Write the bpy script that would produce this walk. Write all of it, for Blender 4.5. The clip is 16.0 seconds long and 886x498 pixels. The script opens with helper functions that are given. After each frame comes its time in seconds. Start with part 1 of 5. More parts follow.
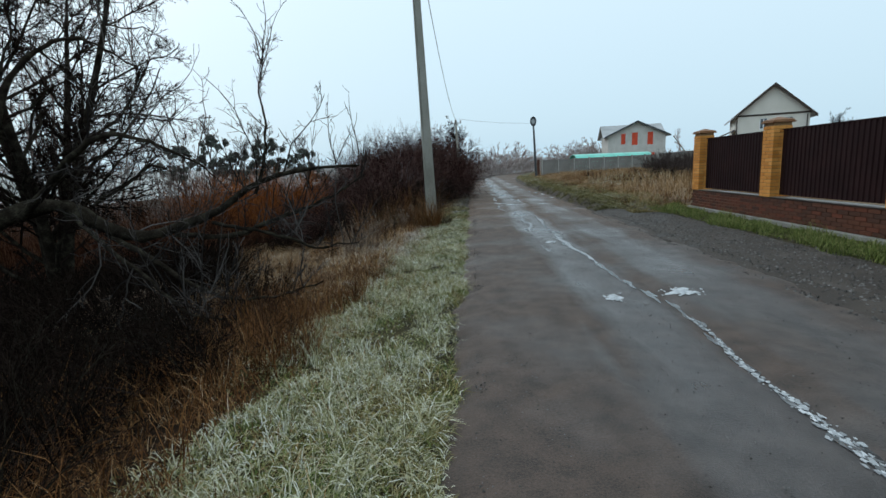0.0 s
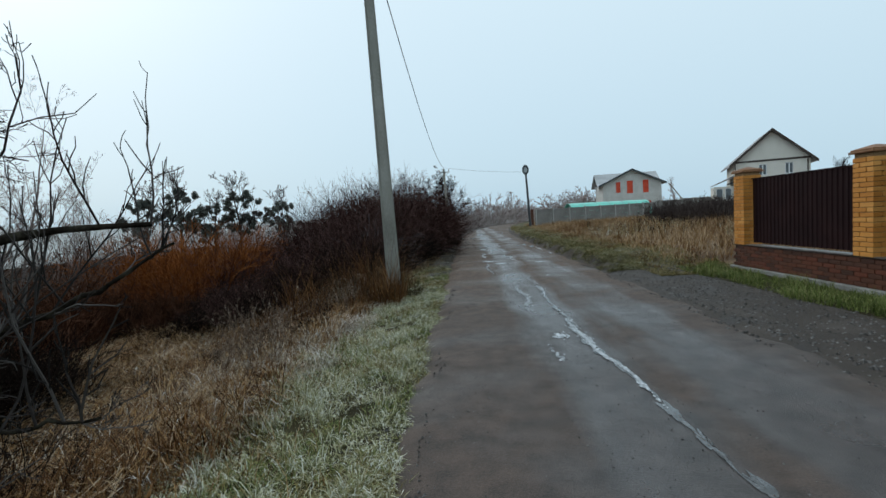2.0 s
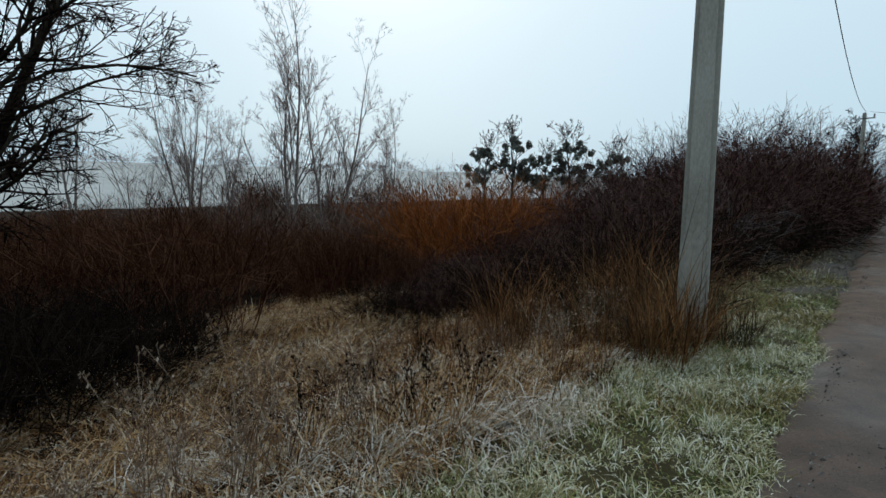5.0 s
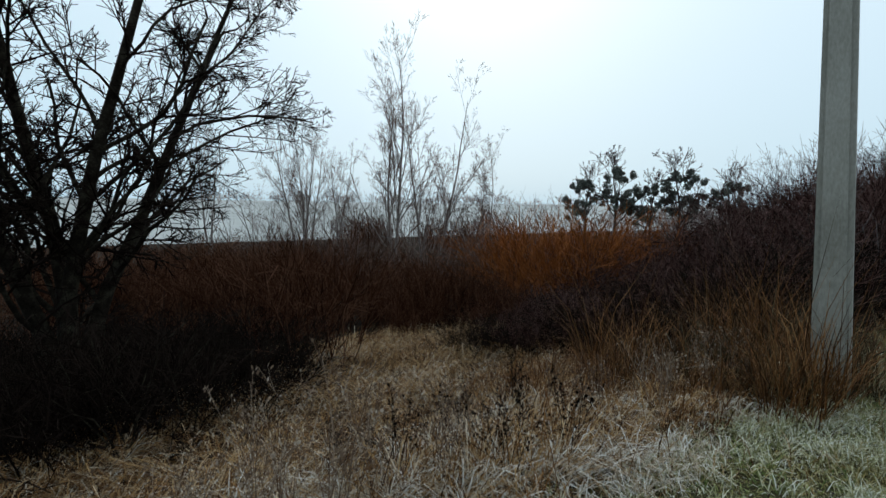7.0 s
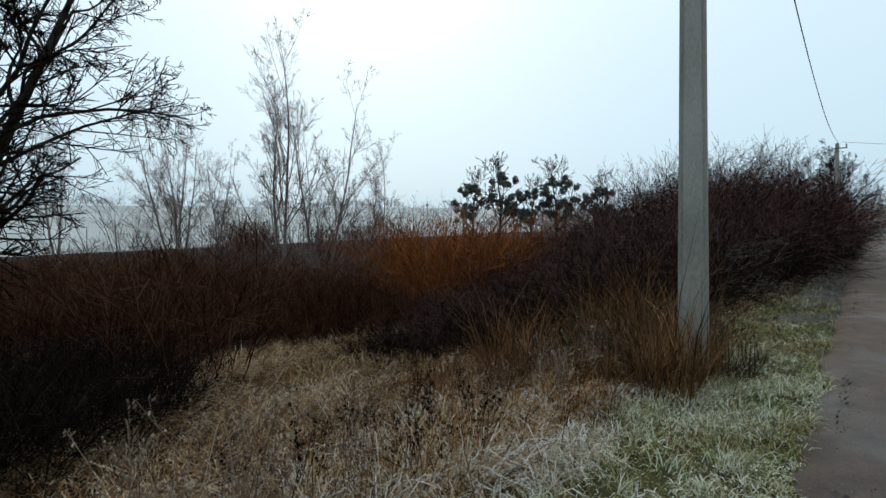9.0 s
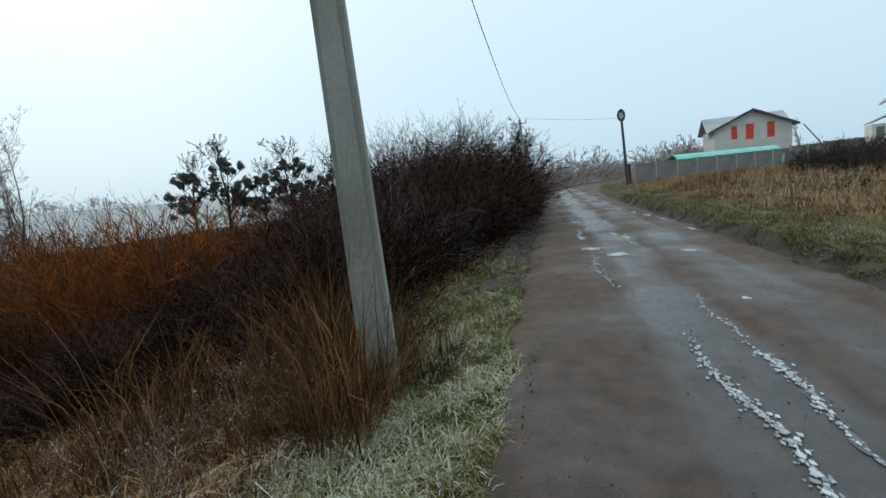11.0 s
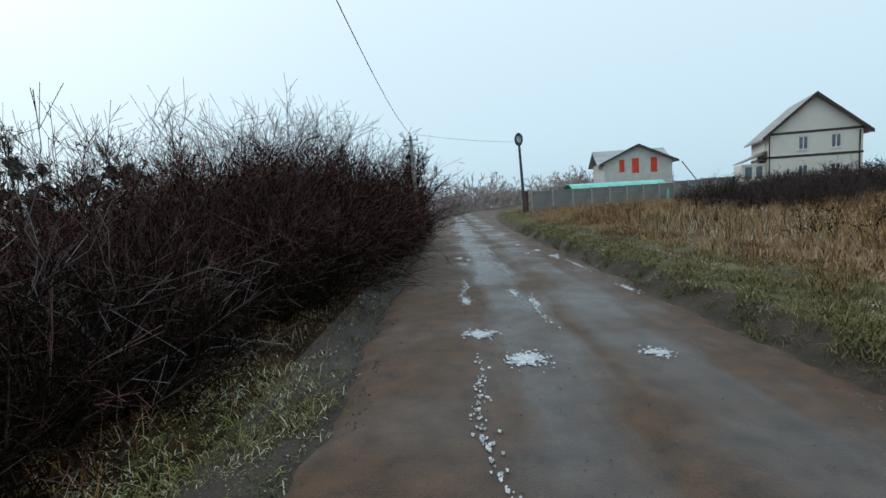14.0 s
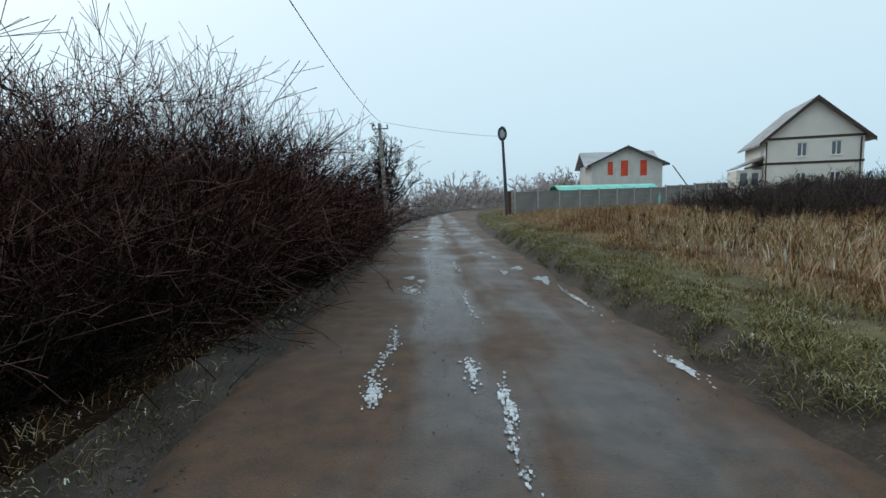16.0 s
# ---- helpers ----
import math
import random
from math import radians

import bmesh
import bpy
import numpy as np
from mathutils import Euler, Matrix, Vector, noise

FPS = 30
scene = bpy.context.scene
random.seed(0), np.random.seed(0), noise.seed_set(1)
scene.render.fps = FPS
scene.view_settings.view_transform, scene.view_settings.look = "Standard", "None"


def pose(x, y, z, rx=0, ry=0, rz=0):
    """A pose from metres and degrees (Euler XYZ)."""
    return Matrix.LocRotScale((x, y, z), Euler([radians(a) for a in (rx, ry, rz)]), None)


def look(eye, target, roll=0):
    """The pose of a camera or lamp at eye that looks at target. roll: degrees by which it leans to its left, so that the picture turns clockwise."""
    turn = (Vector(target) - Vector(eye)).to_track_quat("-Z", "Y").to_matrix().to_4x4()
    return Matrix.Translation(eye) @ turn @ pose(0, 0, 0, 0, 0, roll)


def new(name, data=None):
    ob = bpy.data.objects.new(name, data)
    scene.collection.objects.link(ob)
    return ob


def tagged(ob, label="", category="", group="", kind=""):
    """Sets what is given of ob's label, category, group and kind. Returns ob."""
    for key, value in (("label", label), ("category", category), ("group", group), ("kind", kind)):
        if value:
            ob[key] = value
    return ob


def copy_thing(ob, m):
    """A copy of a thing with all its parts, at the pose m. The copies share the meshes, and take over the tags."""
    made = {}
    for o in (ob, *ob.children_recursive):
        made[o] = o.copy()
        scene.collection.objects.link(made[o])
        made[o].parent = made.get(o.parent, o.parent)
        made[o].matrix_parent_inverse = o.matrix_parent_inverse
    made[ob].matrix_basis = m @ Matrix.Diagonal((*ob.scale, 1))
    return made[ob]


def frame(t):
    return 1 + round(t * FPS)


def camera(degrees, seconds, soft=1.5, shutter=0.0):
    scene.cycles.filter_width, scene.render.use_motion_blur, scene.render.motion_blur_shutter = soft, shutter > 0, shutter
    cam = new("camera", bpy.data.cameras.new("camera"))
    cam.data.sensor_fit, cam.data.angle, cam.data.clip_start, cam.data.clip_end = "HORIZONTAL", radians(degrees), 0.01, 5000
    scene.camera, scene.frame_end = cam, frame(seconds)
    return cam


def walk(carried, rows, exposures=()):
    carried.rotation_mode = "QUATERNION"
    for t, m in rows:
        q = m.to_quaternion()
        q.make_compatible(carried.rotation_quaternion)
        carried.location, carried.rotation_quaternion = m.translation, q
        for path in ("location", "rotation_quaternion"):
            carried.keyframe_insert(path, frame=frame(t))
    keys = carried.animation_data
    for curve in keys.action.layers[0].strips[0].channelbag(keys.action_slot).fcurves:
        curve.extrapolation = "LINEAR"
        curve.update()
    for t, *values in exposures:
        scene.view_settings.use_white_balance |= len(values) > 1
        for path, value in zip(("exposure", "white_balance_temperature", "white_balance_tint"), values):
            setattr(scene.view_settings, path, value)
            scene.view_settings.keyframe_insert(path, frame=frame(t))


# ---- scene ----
cam = camera(85.4, 16.0, soft=1.5)
ROWS = [
    (0.0, -0.424, -1.145, 1.440, 3.87, -9.54, 2.36),
    (0.5, -0.268, -0.218, 1.465, -2.99, -7.49, 1.81),
    (1.0, -0.144, 0.639, 1.470, -0.42, -6.86, 3.41),
    (1.5, -0.069, 1.436, 1.456, -2.33, -4.84, 2.25),
    (2.0, -0.058, 2.170, 1.460, 3.03, -3.60, 3.09),
    (2.5, -0.107, 2.893, 1.434, 3.66, -4.45, 0.24),
    (3.0, -0.168, 3.567, 1.436, 9.25, -5.90, 1.86),
    (3.5, -0.194, 4.228, 1.434, 10.40, -3.75, -0.70),
    (4.0, -0.193, 4.868, 1.440, 15.85, -3.00, 1.80),
    (4.5, -0.231, 5.610, 1.400, 20.90, -0.70, -3.90),
    (5.0, -0.246, 6.411, 1.464, 42.70, -8.10, -1.00),
    (5.2, -0.250, 6.415, 1.460, 49.10, -8.60, -0.90),
    (7.5, -0.218, 6.424, 1.463, 54.33, -4.03, -0.42),
    (8.0, -0.256, 6.427, 1.464, 51.62, -4.54, -0.14),
    (8.5, -0.308, 6.420, 1.466, 47.04, -4.64, 0.28),
    (9.0, -0.341, 6.403, 1.468, 41.38, -3.84, 0.26),
    (9.5, -0.338, 6.379, 1.468, 31.20, -5.78, 1.39),
    (10.0, -0.287, 6.800, 1.465, 24.00, -6.01, 5.71),
    (12.5, -0.025, 10.066, 1.464, 1.34, -8.17, 0.25),
    (13.0, 0.084, 10.911, 1.469, 0.84, -7.97, 3.26),
    (13.5, 0.182, 11.768, 1.441, 5.76, -6.45, -0.58),
    (14.0, 0.308, 12.656, 1.439, 0.88, -5.60, 3.15),
    (14.5, 0.449, 13.538, 1.424, 2.33, -5.39, 0.93),
    (15.0, 0.628, 14.421, 1.405, -3.85, -5.58, 3.08),
    (15.5, 0.799, 15.260, 1.377, -0.52, -5.64, 1.17),
    (16.0, 0.961, 16.099, 1.380, -1.13, -5.78, 1.45),
]
walk(cam, [(t, pose(x, y, z, 0, 0, yaw) @ pose(0, 0, 0, pitch, 0, 0) @ pose(0, 0, 0, 0, roll, 0) @ pose(0, 0, 0, 90, 0, 0)) for t, x, y, z, yaw, pitch, roll in ROWS],
     exposures=((0.0, 0.0), (1.0, -0.06), (2.5, -0.2), (3.5, -0.24), (5.0, -0.2), (9.0, -0.06), (12.5, -0.04), (16.0, -0.06)))

# ---- world, sun, exposure ----
world = bpy.data.worlds.new("overcast")
scene.world = world
world.use_nodes = True
wn, wl = world.node_tree.nodes, world.node_tree.links
wn.clear()
w_out = wn.new("ShaderNodeOutputWorld")
w_bg = wn.new("ShaderNodeBackground")
w_sky = wn.new("ShaderNodeTexSky")
w_sky.sky_type, w_sky.sun_disc = "NISHITA", False
w_sky.sun_elevation, w_sky.sun_rotation = radians(38), radians(-50)
w_sky.air_density, w_sky.dust_density, w_sky.ozone_density = 1.0, 4.0, 1.0
w_tc = wn.new("ShaderNodeTexCoord")
w_sep = wn.new("ShaderNodeSeparateXYZ")
w_ramp = wn.new("ShaderNodeValToRGB")
w_ramp.color_ramp.elements[0].position, w_ramp.color_ramp.elements[0].color = 0.0, (5.4, 7.5, 8.9, 1)
w_ramp.color_ramp.elements[1].position, w_ramp.color_ramp.elements[1].color = 0.6, (8.3, 10.1, 11.0, 1)
w_mix = wn.new("ShaderNodeMix")
w_mix.data_type = "RGBA"
w_mix.inputs[0].default_value = 0.86
wl.new(w_tc.outputs["Generated"], w_sep.inputs[0])
wl.new(w_sep.outputs["Z"], w_ramp.inputs[0])
wl.new(w_sky.outputs[0], w_mix.inputs[6])
wl.new(w_ramp.outputs[0], w_mix.inputs[7])
wl.new(w_mix.outputs[2], w_bg.inputs[0])
w_bg.inputs[1].default_value = 0.111
wl.new(w_bg.outputs[0], w_out.inputs[0])
sun = new("sun", bpy.data.lights.new("sun", "SUN"))
sun.data.energy, sun.data.angle, sun.data.color = 0.5, radians(25), (1.0, 0.97, 0.93)
sun.matrix_world = look((-30, 40, 40), (0, 0, 0))


# ---- materials ----
def material(name, colors, scale=6.0, rough=0.85, bump=0.3, fine=60.0, rand="", metal=0.0, spec=0.4, rough_var=0.0, stretch=(1, 1, 1)):
    """Noise of two scales between colours; rand: 'island' or 'object' adds a random step per piece."""
    m = bpy.data.materials.new(name)
    m.use_nodes = True
    n, l = m.node_tree.nodes, m.node_tree.links
    b = n["Principled BSDF"]
    tc = n.new("ShaderNodeTexCoord")
    mp = n.new("ShaderNodeMapping")
    mp.inputs["Scale"].default_value = stretch
    l.new(tc.outputs["Object"], mp.inputs[0])
    big, small = n.new("ShaderNodeTexNoise"), n.new("ShaderNodeTexNoise")
    big.inputs["Scale"].default_value, big.inputs["Detail"].default_value = scale, 4
    small.inputs["Scale"].default_value, small.inputs["Detail"].default_value = fine, 3
    l.new(mp.outputs[0], big.inputs["Vector"])
    l.new(mp.outputs[0], small.inputs["Vector"])
    add = n.new("ShaderNodeMath")
    add.operation = "MULTIPLY_ADD"
    add.inputs[1].default_value, add.inputs[2].default_value = 0.35, 0.0
    l.new(small.outputs["Fac"], add.inputs[0])
    mad = n.new("ShaderNodeMath")
    mad.operation = "MULTIPLY_ADD"
    mad.inputs[1].default_value = 0.65
    l.new(big.outputs["Fac"], mad.inputs[0])
    l.new(add.outputs[0], mad.inputs[2])
    fac = mad.outputs[0]
    if rand:
        r = n.new("ShaderNodeNewGeometry") if rand == "island" else n.new("ShaderNodeObjectInfo")
        mix = n.new("ShaderNodeMix")
        mix.inputs[0].default_value = 0.55
        l.new(fac, mix.inputs[2])
        l.new(r.outputs["Random Per Island" if rand == "island" else "Random"], mix.inputs[3])
        fac = mix.outputs[0]
    ramp = n.new("ShaderNodeValToRGB")
    e = ramp.color_ramp.elements
    lo, hi = (0.2, 0.8) if rand else (0.33, 0.67)
    while len(e) < len(colors):
        e.new(0.5)
    for i, c in enumerate(colors):
        e[i].position = lo + (hi - lo) * i / max(1, len(colors) - 1)
        e[i].color = (*c, 1)
    l.new(fac, ramp.inputs[0])
    l.new(ramp.outputs[0], b.inputs["Base Color"])
    b.inputs["Roughness"].default_value = rough
    b.inputs["Metallic"].default_value = metal
    b.inputs["Specular IOR Level"].default_value = spec
    if rough_var:
        rr = n.new("ShaderNodeMapRange")
        rr.inputs["From Min"].default_value, rr.inputs["From Max"].default_value = 0.35, 0.65
        rr.inputs["To Min"].default_value, rr.inputs["To Max"].default_value = rough - rough_var, min(1, rough + rough_var)
        l.new(big.outputs["Fac"], rr.inputs["Value"])
        l.new(rr.outputs[0], b.inputs["Roughness"])
    if bump:
        bp = n.new("ShaderNodeBump")
        bp.inputs["Strength"].default_value, bp.inputs["Distance"].default_value = bump, 0.02
        l.new(mad.outputs[0], bp.inputs["Height"])
        l.new(bp.outputs[0], b.inputs["Normal"])
    return m


M_BARK = material("dark_bark", [(0.007, 0.0055, 0.0042), (0.02, 0.016, 0.012), (0.05, 0.046, 0.033)], 9, 1.0, 0.6, 50, spec=0.03)
# near-black bark tone with the shade inside scrub and undergrowth painted in
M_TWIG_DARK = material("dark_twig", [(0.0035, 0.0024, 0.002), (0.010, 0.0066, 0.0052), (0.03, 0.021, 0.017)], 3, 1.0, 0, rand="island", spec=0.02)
# lightest tone is lifted to suggest haze over the far hedge
M_TWIG_MAROON = material("maroon_twig", [(0.006, 0.002, 0.0018), (0.034, 0.014, 0.012), (0.19, 0.115, 0.10)], 1.2, 1.0, 0, rand="island", spec=0.03)
M_TWIG_BROWN = material("brown_twig", [(0.014, 0.005, 0.0025), (0.05, 0.0185, 0.009), (0.15, 0.074, 0.046)], 1.2, 1.0, 0, rand="island", spec=0.03)
M_TWIG_ORANGE = material("orange_willow_twig", [(0.08, 0.024, 0.006), (0.2, 0.062, 0.016), (0.36, 0.13, 0.04)], 1.0, 1.0, 0, rand="island", spec=0.03)
M_TWIG_FROST = material("frosted_twig", [(0.03, 0.024, 0.023), (0.085, 0.07, 0.068), (0.24, 0.22, 0.22)], 3, 0.9, 0, rand="island", spec=0.3)
M_BIRCH = material("birch_bark", [(0.05, 0.04, 0.035), (0.16, 0.13, 0.12), (0.28, 0.25, 0.23)], 7, 0.9, 0.3, stretch=(1, 1, 3))
M_BIRCH_TWIG = material("birch_twig", [(0.045, 0.026, 0.021), (0.12, 0.078, 0.066), (0.27, 0.21, 0.19)], 2, 1.0, 0, rand="island", spec=0.05)
M_MUD = material("brown_mud", [(0.014, 0.009, 0.006), (0.034, 0.023, 0.015), (0.075, 0.053, 0.038)], 3, 0.8, 0.9, 40)
M_FENCE_SHRUB = material("grey_brown_twig", [(0.022, 0.015, 0.014), (0.05, 0.036, 0.032), (0.12, 0.095, 0.088)], 1.0, 0.95, 0, rand="island", spec=0.15)
# frosted twigs of the distance; haze is painted in as extra paleness
M_FAR_HAZE_TWIG = material("far_haze_frost_twig", [(0.22, 0.16, 0.15), (0.34, 0.28, 0.26), (0.45, 0.42, 0.42)], 0.4, 0.95, 0, rand="island")
# leaf green greyed to paint in the haze before these trees
M_MISTLETOE = material("hazed_mistletoe_leaf", [(0.035, 0.042, 0.036), (0.075, 0.085, 0.07), (0.14, 0.15, 0.13)], 4, 0.8, 0, rand="island")
M_TWIG_GREY = material("grey_orchard_twig", [(0.010, 0.008, 0.007), (0.028, 0.023, 0.021), (0.10, 0.09, 0.085)], 3, 0.95, 0, rand="island", spec=0.2)
M_FROST_GRASS = material("frosted_grass", [(0.075, 0.08, 0.03), (0.18, 0.18, 0.075), (0.30, 0.29, 0.145), (0.43, 0.42, 0.27), (0.56, 0.56, 0.45), (0.7, 0.71, 0.65)], 1.3, 0.85, 0, rand="island", spec=0.3)
M_MOSS = material("mossy_grass", [(0.026, 0.026, 0.008), (0.075, 0.072, 0.024), (0.15, 0.135, 0.058), (0.3, 0.275, 0.17)], 1.1, 0.95, 0, rand="island", spec=0.1)
M_GREEN_GRASS = material("green_grass", [(0.03, 0.05, 0.010), (0.08, 0.12, 0.026), (0.17, 0.2, 0.055), (0.30, 0.28, 0.11)], 1.3, 0.85, 0, rand="island", spec=0.3)
M_FENCE_GRASS = material("bright_fence_grass", [(0.04, 0.06, 0.01), (0.09, 0.125, 0.022), (0.17, 0.2, 0.05), (0.26, 0.25, 0.11)], 1.3, 0.85, 0, rand="island", spec=0.3)
M_CRUMB = material("wet_ice_crumbs", [(0.2, 0.21, 0.22), (0.36, 0.38, 0.40), (0.62, 0.64, 0.67)], 14, 0.3, 0.3, rand="island", spec=0.5)
M_STRAW = material("dead_grass", [(0.018, 0.007, 0.0025), (0.075, 0.032, 0.010), (0.2, 0.10, 0.034), (0.38, 0.24, 0.11), (0.55, 0.47, 0.37)], 0.9, 0.9, 0, rand="island", spec=0.2)
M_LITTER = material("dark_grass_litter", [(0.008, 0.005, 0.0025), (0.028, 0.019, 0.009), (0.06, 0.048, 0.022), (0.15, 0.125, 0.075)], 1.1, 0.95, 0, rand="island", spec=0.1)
M_FROST_STRAW = material("frosted_straw", [(0.16, 0.105, 0.055), (0.32, 0.25, 0.17), (0.5, 0.46, 0.4), (0.66, 0.65, 0.62)], 0.9, 0.9, 0, rand="island", spec=0.2)
M_STRAW_DARK = material("rusty_dead_grass", [(0.022, 0.008, 0.002), (0.062, 0.024, 0.006), (0.14, 0.058, 0.016), (0.26, 0.14, 0.055)], 0.9, 0.9, 0, rand="island", spec=0.2)
M_MEADOW = material("frosted_meadow_grass", [(0.11, 0.05, 0.018), (0.24, 0.135, 0.055), (0.37, 0.24, 0.125), (0.46, 0.36, 0.26)], 0.5, 0.9, 0, rand="island", spec=0.2)
M_BANK = material("mossy_bank_grass", [(0.05, 0.042, 0.010), (0.13, 0.105, 0.03), (0.25, 0.195, 0.075), (0.4, 0.35, 0.23)], 0.8, 0.9, 0, rand="island", spec=0.2)
# litter brown taken near black, with the shade beneath shrubs put into it
M_SOIL = material("shaded_litter_soil", [(0.006, 0.0032, 0.0016), (0.017, 0.0095, 0.005), (0.042, 0.025, 0.014)], 2.2, 1.0, 0.8, 40, spec=0.08)
M_VERGE = material("verge_soil", [(0.018, 0.015, 0.007), (0.038, 0.032, 0.015), (0.075, 0.068, 0.034)], 2.5, 1.0, 0.8, 50, spec=0.1)
M_MEADOW_SOIL = material("meadow_soil", [(0.045, 0.022, 0.009), (0.11, 0.062, 0.027), (0.2, 0.135, 0.075)], 0.8, 0.95, 0.8, 30)
M_BANK_SOIL = material("mossy_bank_soil", [(0.024, 0.022, 0.007), (0.06, 0.05, 0.018), (0.12, 0.10, 0.045)], 1.6, 0.95, 0.8, 40)
M_FIELD = material("frosted_field", [(0.27, 0.28, 0.27), (0.35, 0.36, 0.35), (0.44, 0.45, 0.445)], 0.03, 0.95, 0.1, 0.5, stretch=(1, 3, 1))
M_GRAVEL = material("gravel_apron", [(0.012, 0.008, 0.006), (0.036, 0.027, 0.021), (0.085, 0.073, 0.065)], 1.6, 0.85, 0.5, 95, rough_var=0.2)
M_STONE = material("loose_stone", [(0.025, 0.022, 0.02), (0.06, 0.055, 0.052), (0.17, 0.165, 0.16)], 8, 0.8, 0.3, rand="island")
M_ICE = material("broken_ice", [(0.28, 0.3, 0.32), (0.5, 0.53, 0.56), (0.74, 0.76, 0.79)], 22, 0.35, 0.7, 60, spec=0.6)
M_WET_ICE = material("thin_wet_ice", [(0.022, 0.02, 0.019), (0.045, 0.044, 0.044), (0.16, 0.165, 0.175)], 9, 0.1, 0.25, 60, spec=0.7)
M_CONCRETE = material("pole_concrete", [(0.17, 0.165, 0.14), (0.26, 0.255, 0.225), (0.35, 0.345, 0.315)], 2.5, 0.9, 0.3, 70, stretch=(1, 1, 0.35))
M_FENCE_CONC = material("fence_concrete", [(0.14, 0.13, 0.12), (0.2, 0.19, 0.175), (0.26, 0.25, 0.235)], 0.9, 0.9, 0.25, 30)
M_FENCE_POST = material("pale_concrete_post", [(0.25, 0.24, 0.22), (0.34, 0.33, 0.31), (0.42, 0.41, 0.39)], 3, 0.9, 0.2)
M_BRICK = material("ochre_brick", [(0.5, 0.19, 0.032), (0.6, 0.25, 0.048), (0.68, 0.32, 0.08)], 14, 0.8, 0.3, 90, rand="object")
M_MORTAR = material("mortar", [(0.22, 0.13, 0.06), (0.32, 0.2, 0.1)], 20, 0.95, 0.4)
M_DARK_BRICK = material("red_brown_plinth_brick", [(0.045, 0.014, 0.006), (0.07, 0.021, 0.009), (0.095, 0.028, 0.011), (0.12, 0.026, 0.010)], 9, 0.75, 0.4, 80, rand="object")
M_DARK_MORTAR = material("dark_mortar", [(0.02, 0.012, 0.008), (0.045, 0.03, 0.02)], 20, 0.95, 0.4)
M_SHEET = material("brown_profiled_sheet", [(0.012, 0.0035, 0.004), (0.017, 0.005, 0.0055), (0.024, 0.008, 0.008)], 2.0, 0.7, 0.05, 90, spec=0.15)
M_CAP = material("cap_metal", [(0.17, 0.07, 0.025), (0.24, 0.11, 0.045)], 6, 0.6, 0.1)
M_FLASH = material("galvanised_flashing", [(0.16, 0.14, 0.13), (0.28, 0.26, 0.25)], 8, 0.45, 0.1, metal=0.6)
M_FOOT = material("grey_footing", [(0.15, 0.145, 0.13), (0.24, 0.235, 0.22), (0.33, 0.33, 0.31)], 4, 0.9, 0.4)
M_HOUSE_CREAM = material("cream_render", [(0.66, 0.62, 0.55), (0.72, 0.68, 0.61), (0.77, 0.735, 0.67)], 0.7, 0.9, 0.1, 20)
M_HOUSE_GREY = material("grey_block", [(0.5, 0.48, 0.445), (0.58, 0.56, 0.53), (0.65, 0.63, 0.6)], 1.5, 0.95, 0.25, 12)
M_TRIM_BROWN = material("dark_brown_trim", [(0.035, 0.022, 0.016), (0.06, 0.04, 0.03)], 5, 0.6, 0.05)
M_ROOF_BROWN = material("brown_roof_sheet", [(0.16, 0.14, 0.135), (0.28, 0.27, 0.27), (0.42, 0.42, 0.43)], 1.2, 0.6, 0.2)
M_ROOF_GREY = material("frosted_slate_sheet", [(0.30, 0.31, 0.32), (0.38, 0.39, 0.40), (0.46, 0.47, 0.48)], 0.7, 0.85, 0.2, 10)
M_ORANGE_FOAM = material("orange_red_board", [(0.55, 0.055, 0.025), (0.68, 0.085, 0.04), (0.74, 0.12, 0.06)], 2, 0.8, 0.1)
M_PVC = material("white_window_frame", [(0.7, 0.7, 0.69), (0.8, 0.8, 0.79)], 5, 0.4, 0.02)
M_GLASS = material("window_glass", [(0.05, 0.06, 0.07), (0.09, 0.10, 0.11)], 1, 0.06, 0, spec=0.9)
M_FILM = material("turquoise_film", [(0.10, 0.5, 0.4), (0.16, 0.62, 0.5), (0.26, 0.72, 0.6)], 0.6, 0.3, 0.15, spec=0.6)
M_STEEL = material("dark_painted_steel", [(0.035, 0.04, 0.045), (0.07, 0.08, 0.085)], 6, 0.6, 0.1)
M_LENS = material("pale_lamp_glass", [(0.3, 0.33, 0.35), (0.42, 0.45, 0.46)], 5, 0.3, 0.0)
M_RUST = material("rust_brown_post", [(0.06, 0.022, 0.012), (0.12, 0.05, 0.03)], 6, 0.85, 0.3)
M_WIRE = material("black_cable", [(0.03, 0.03, 0.032), (0.05, 0.05, 0.053)], 5, 0.6, 0)
M_CERAMIC = material("brown_insulator", [(0.09, 0.05, 0.035), (0.14, 0.08, 0.06)], 8, 0.3, 0)
M_WOOD = material("weathered_plank", [(0.16, 0.12, 0.08), (0.25, 0.2, 0.14)], 4, 0.9, 0.3)


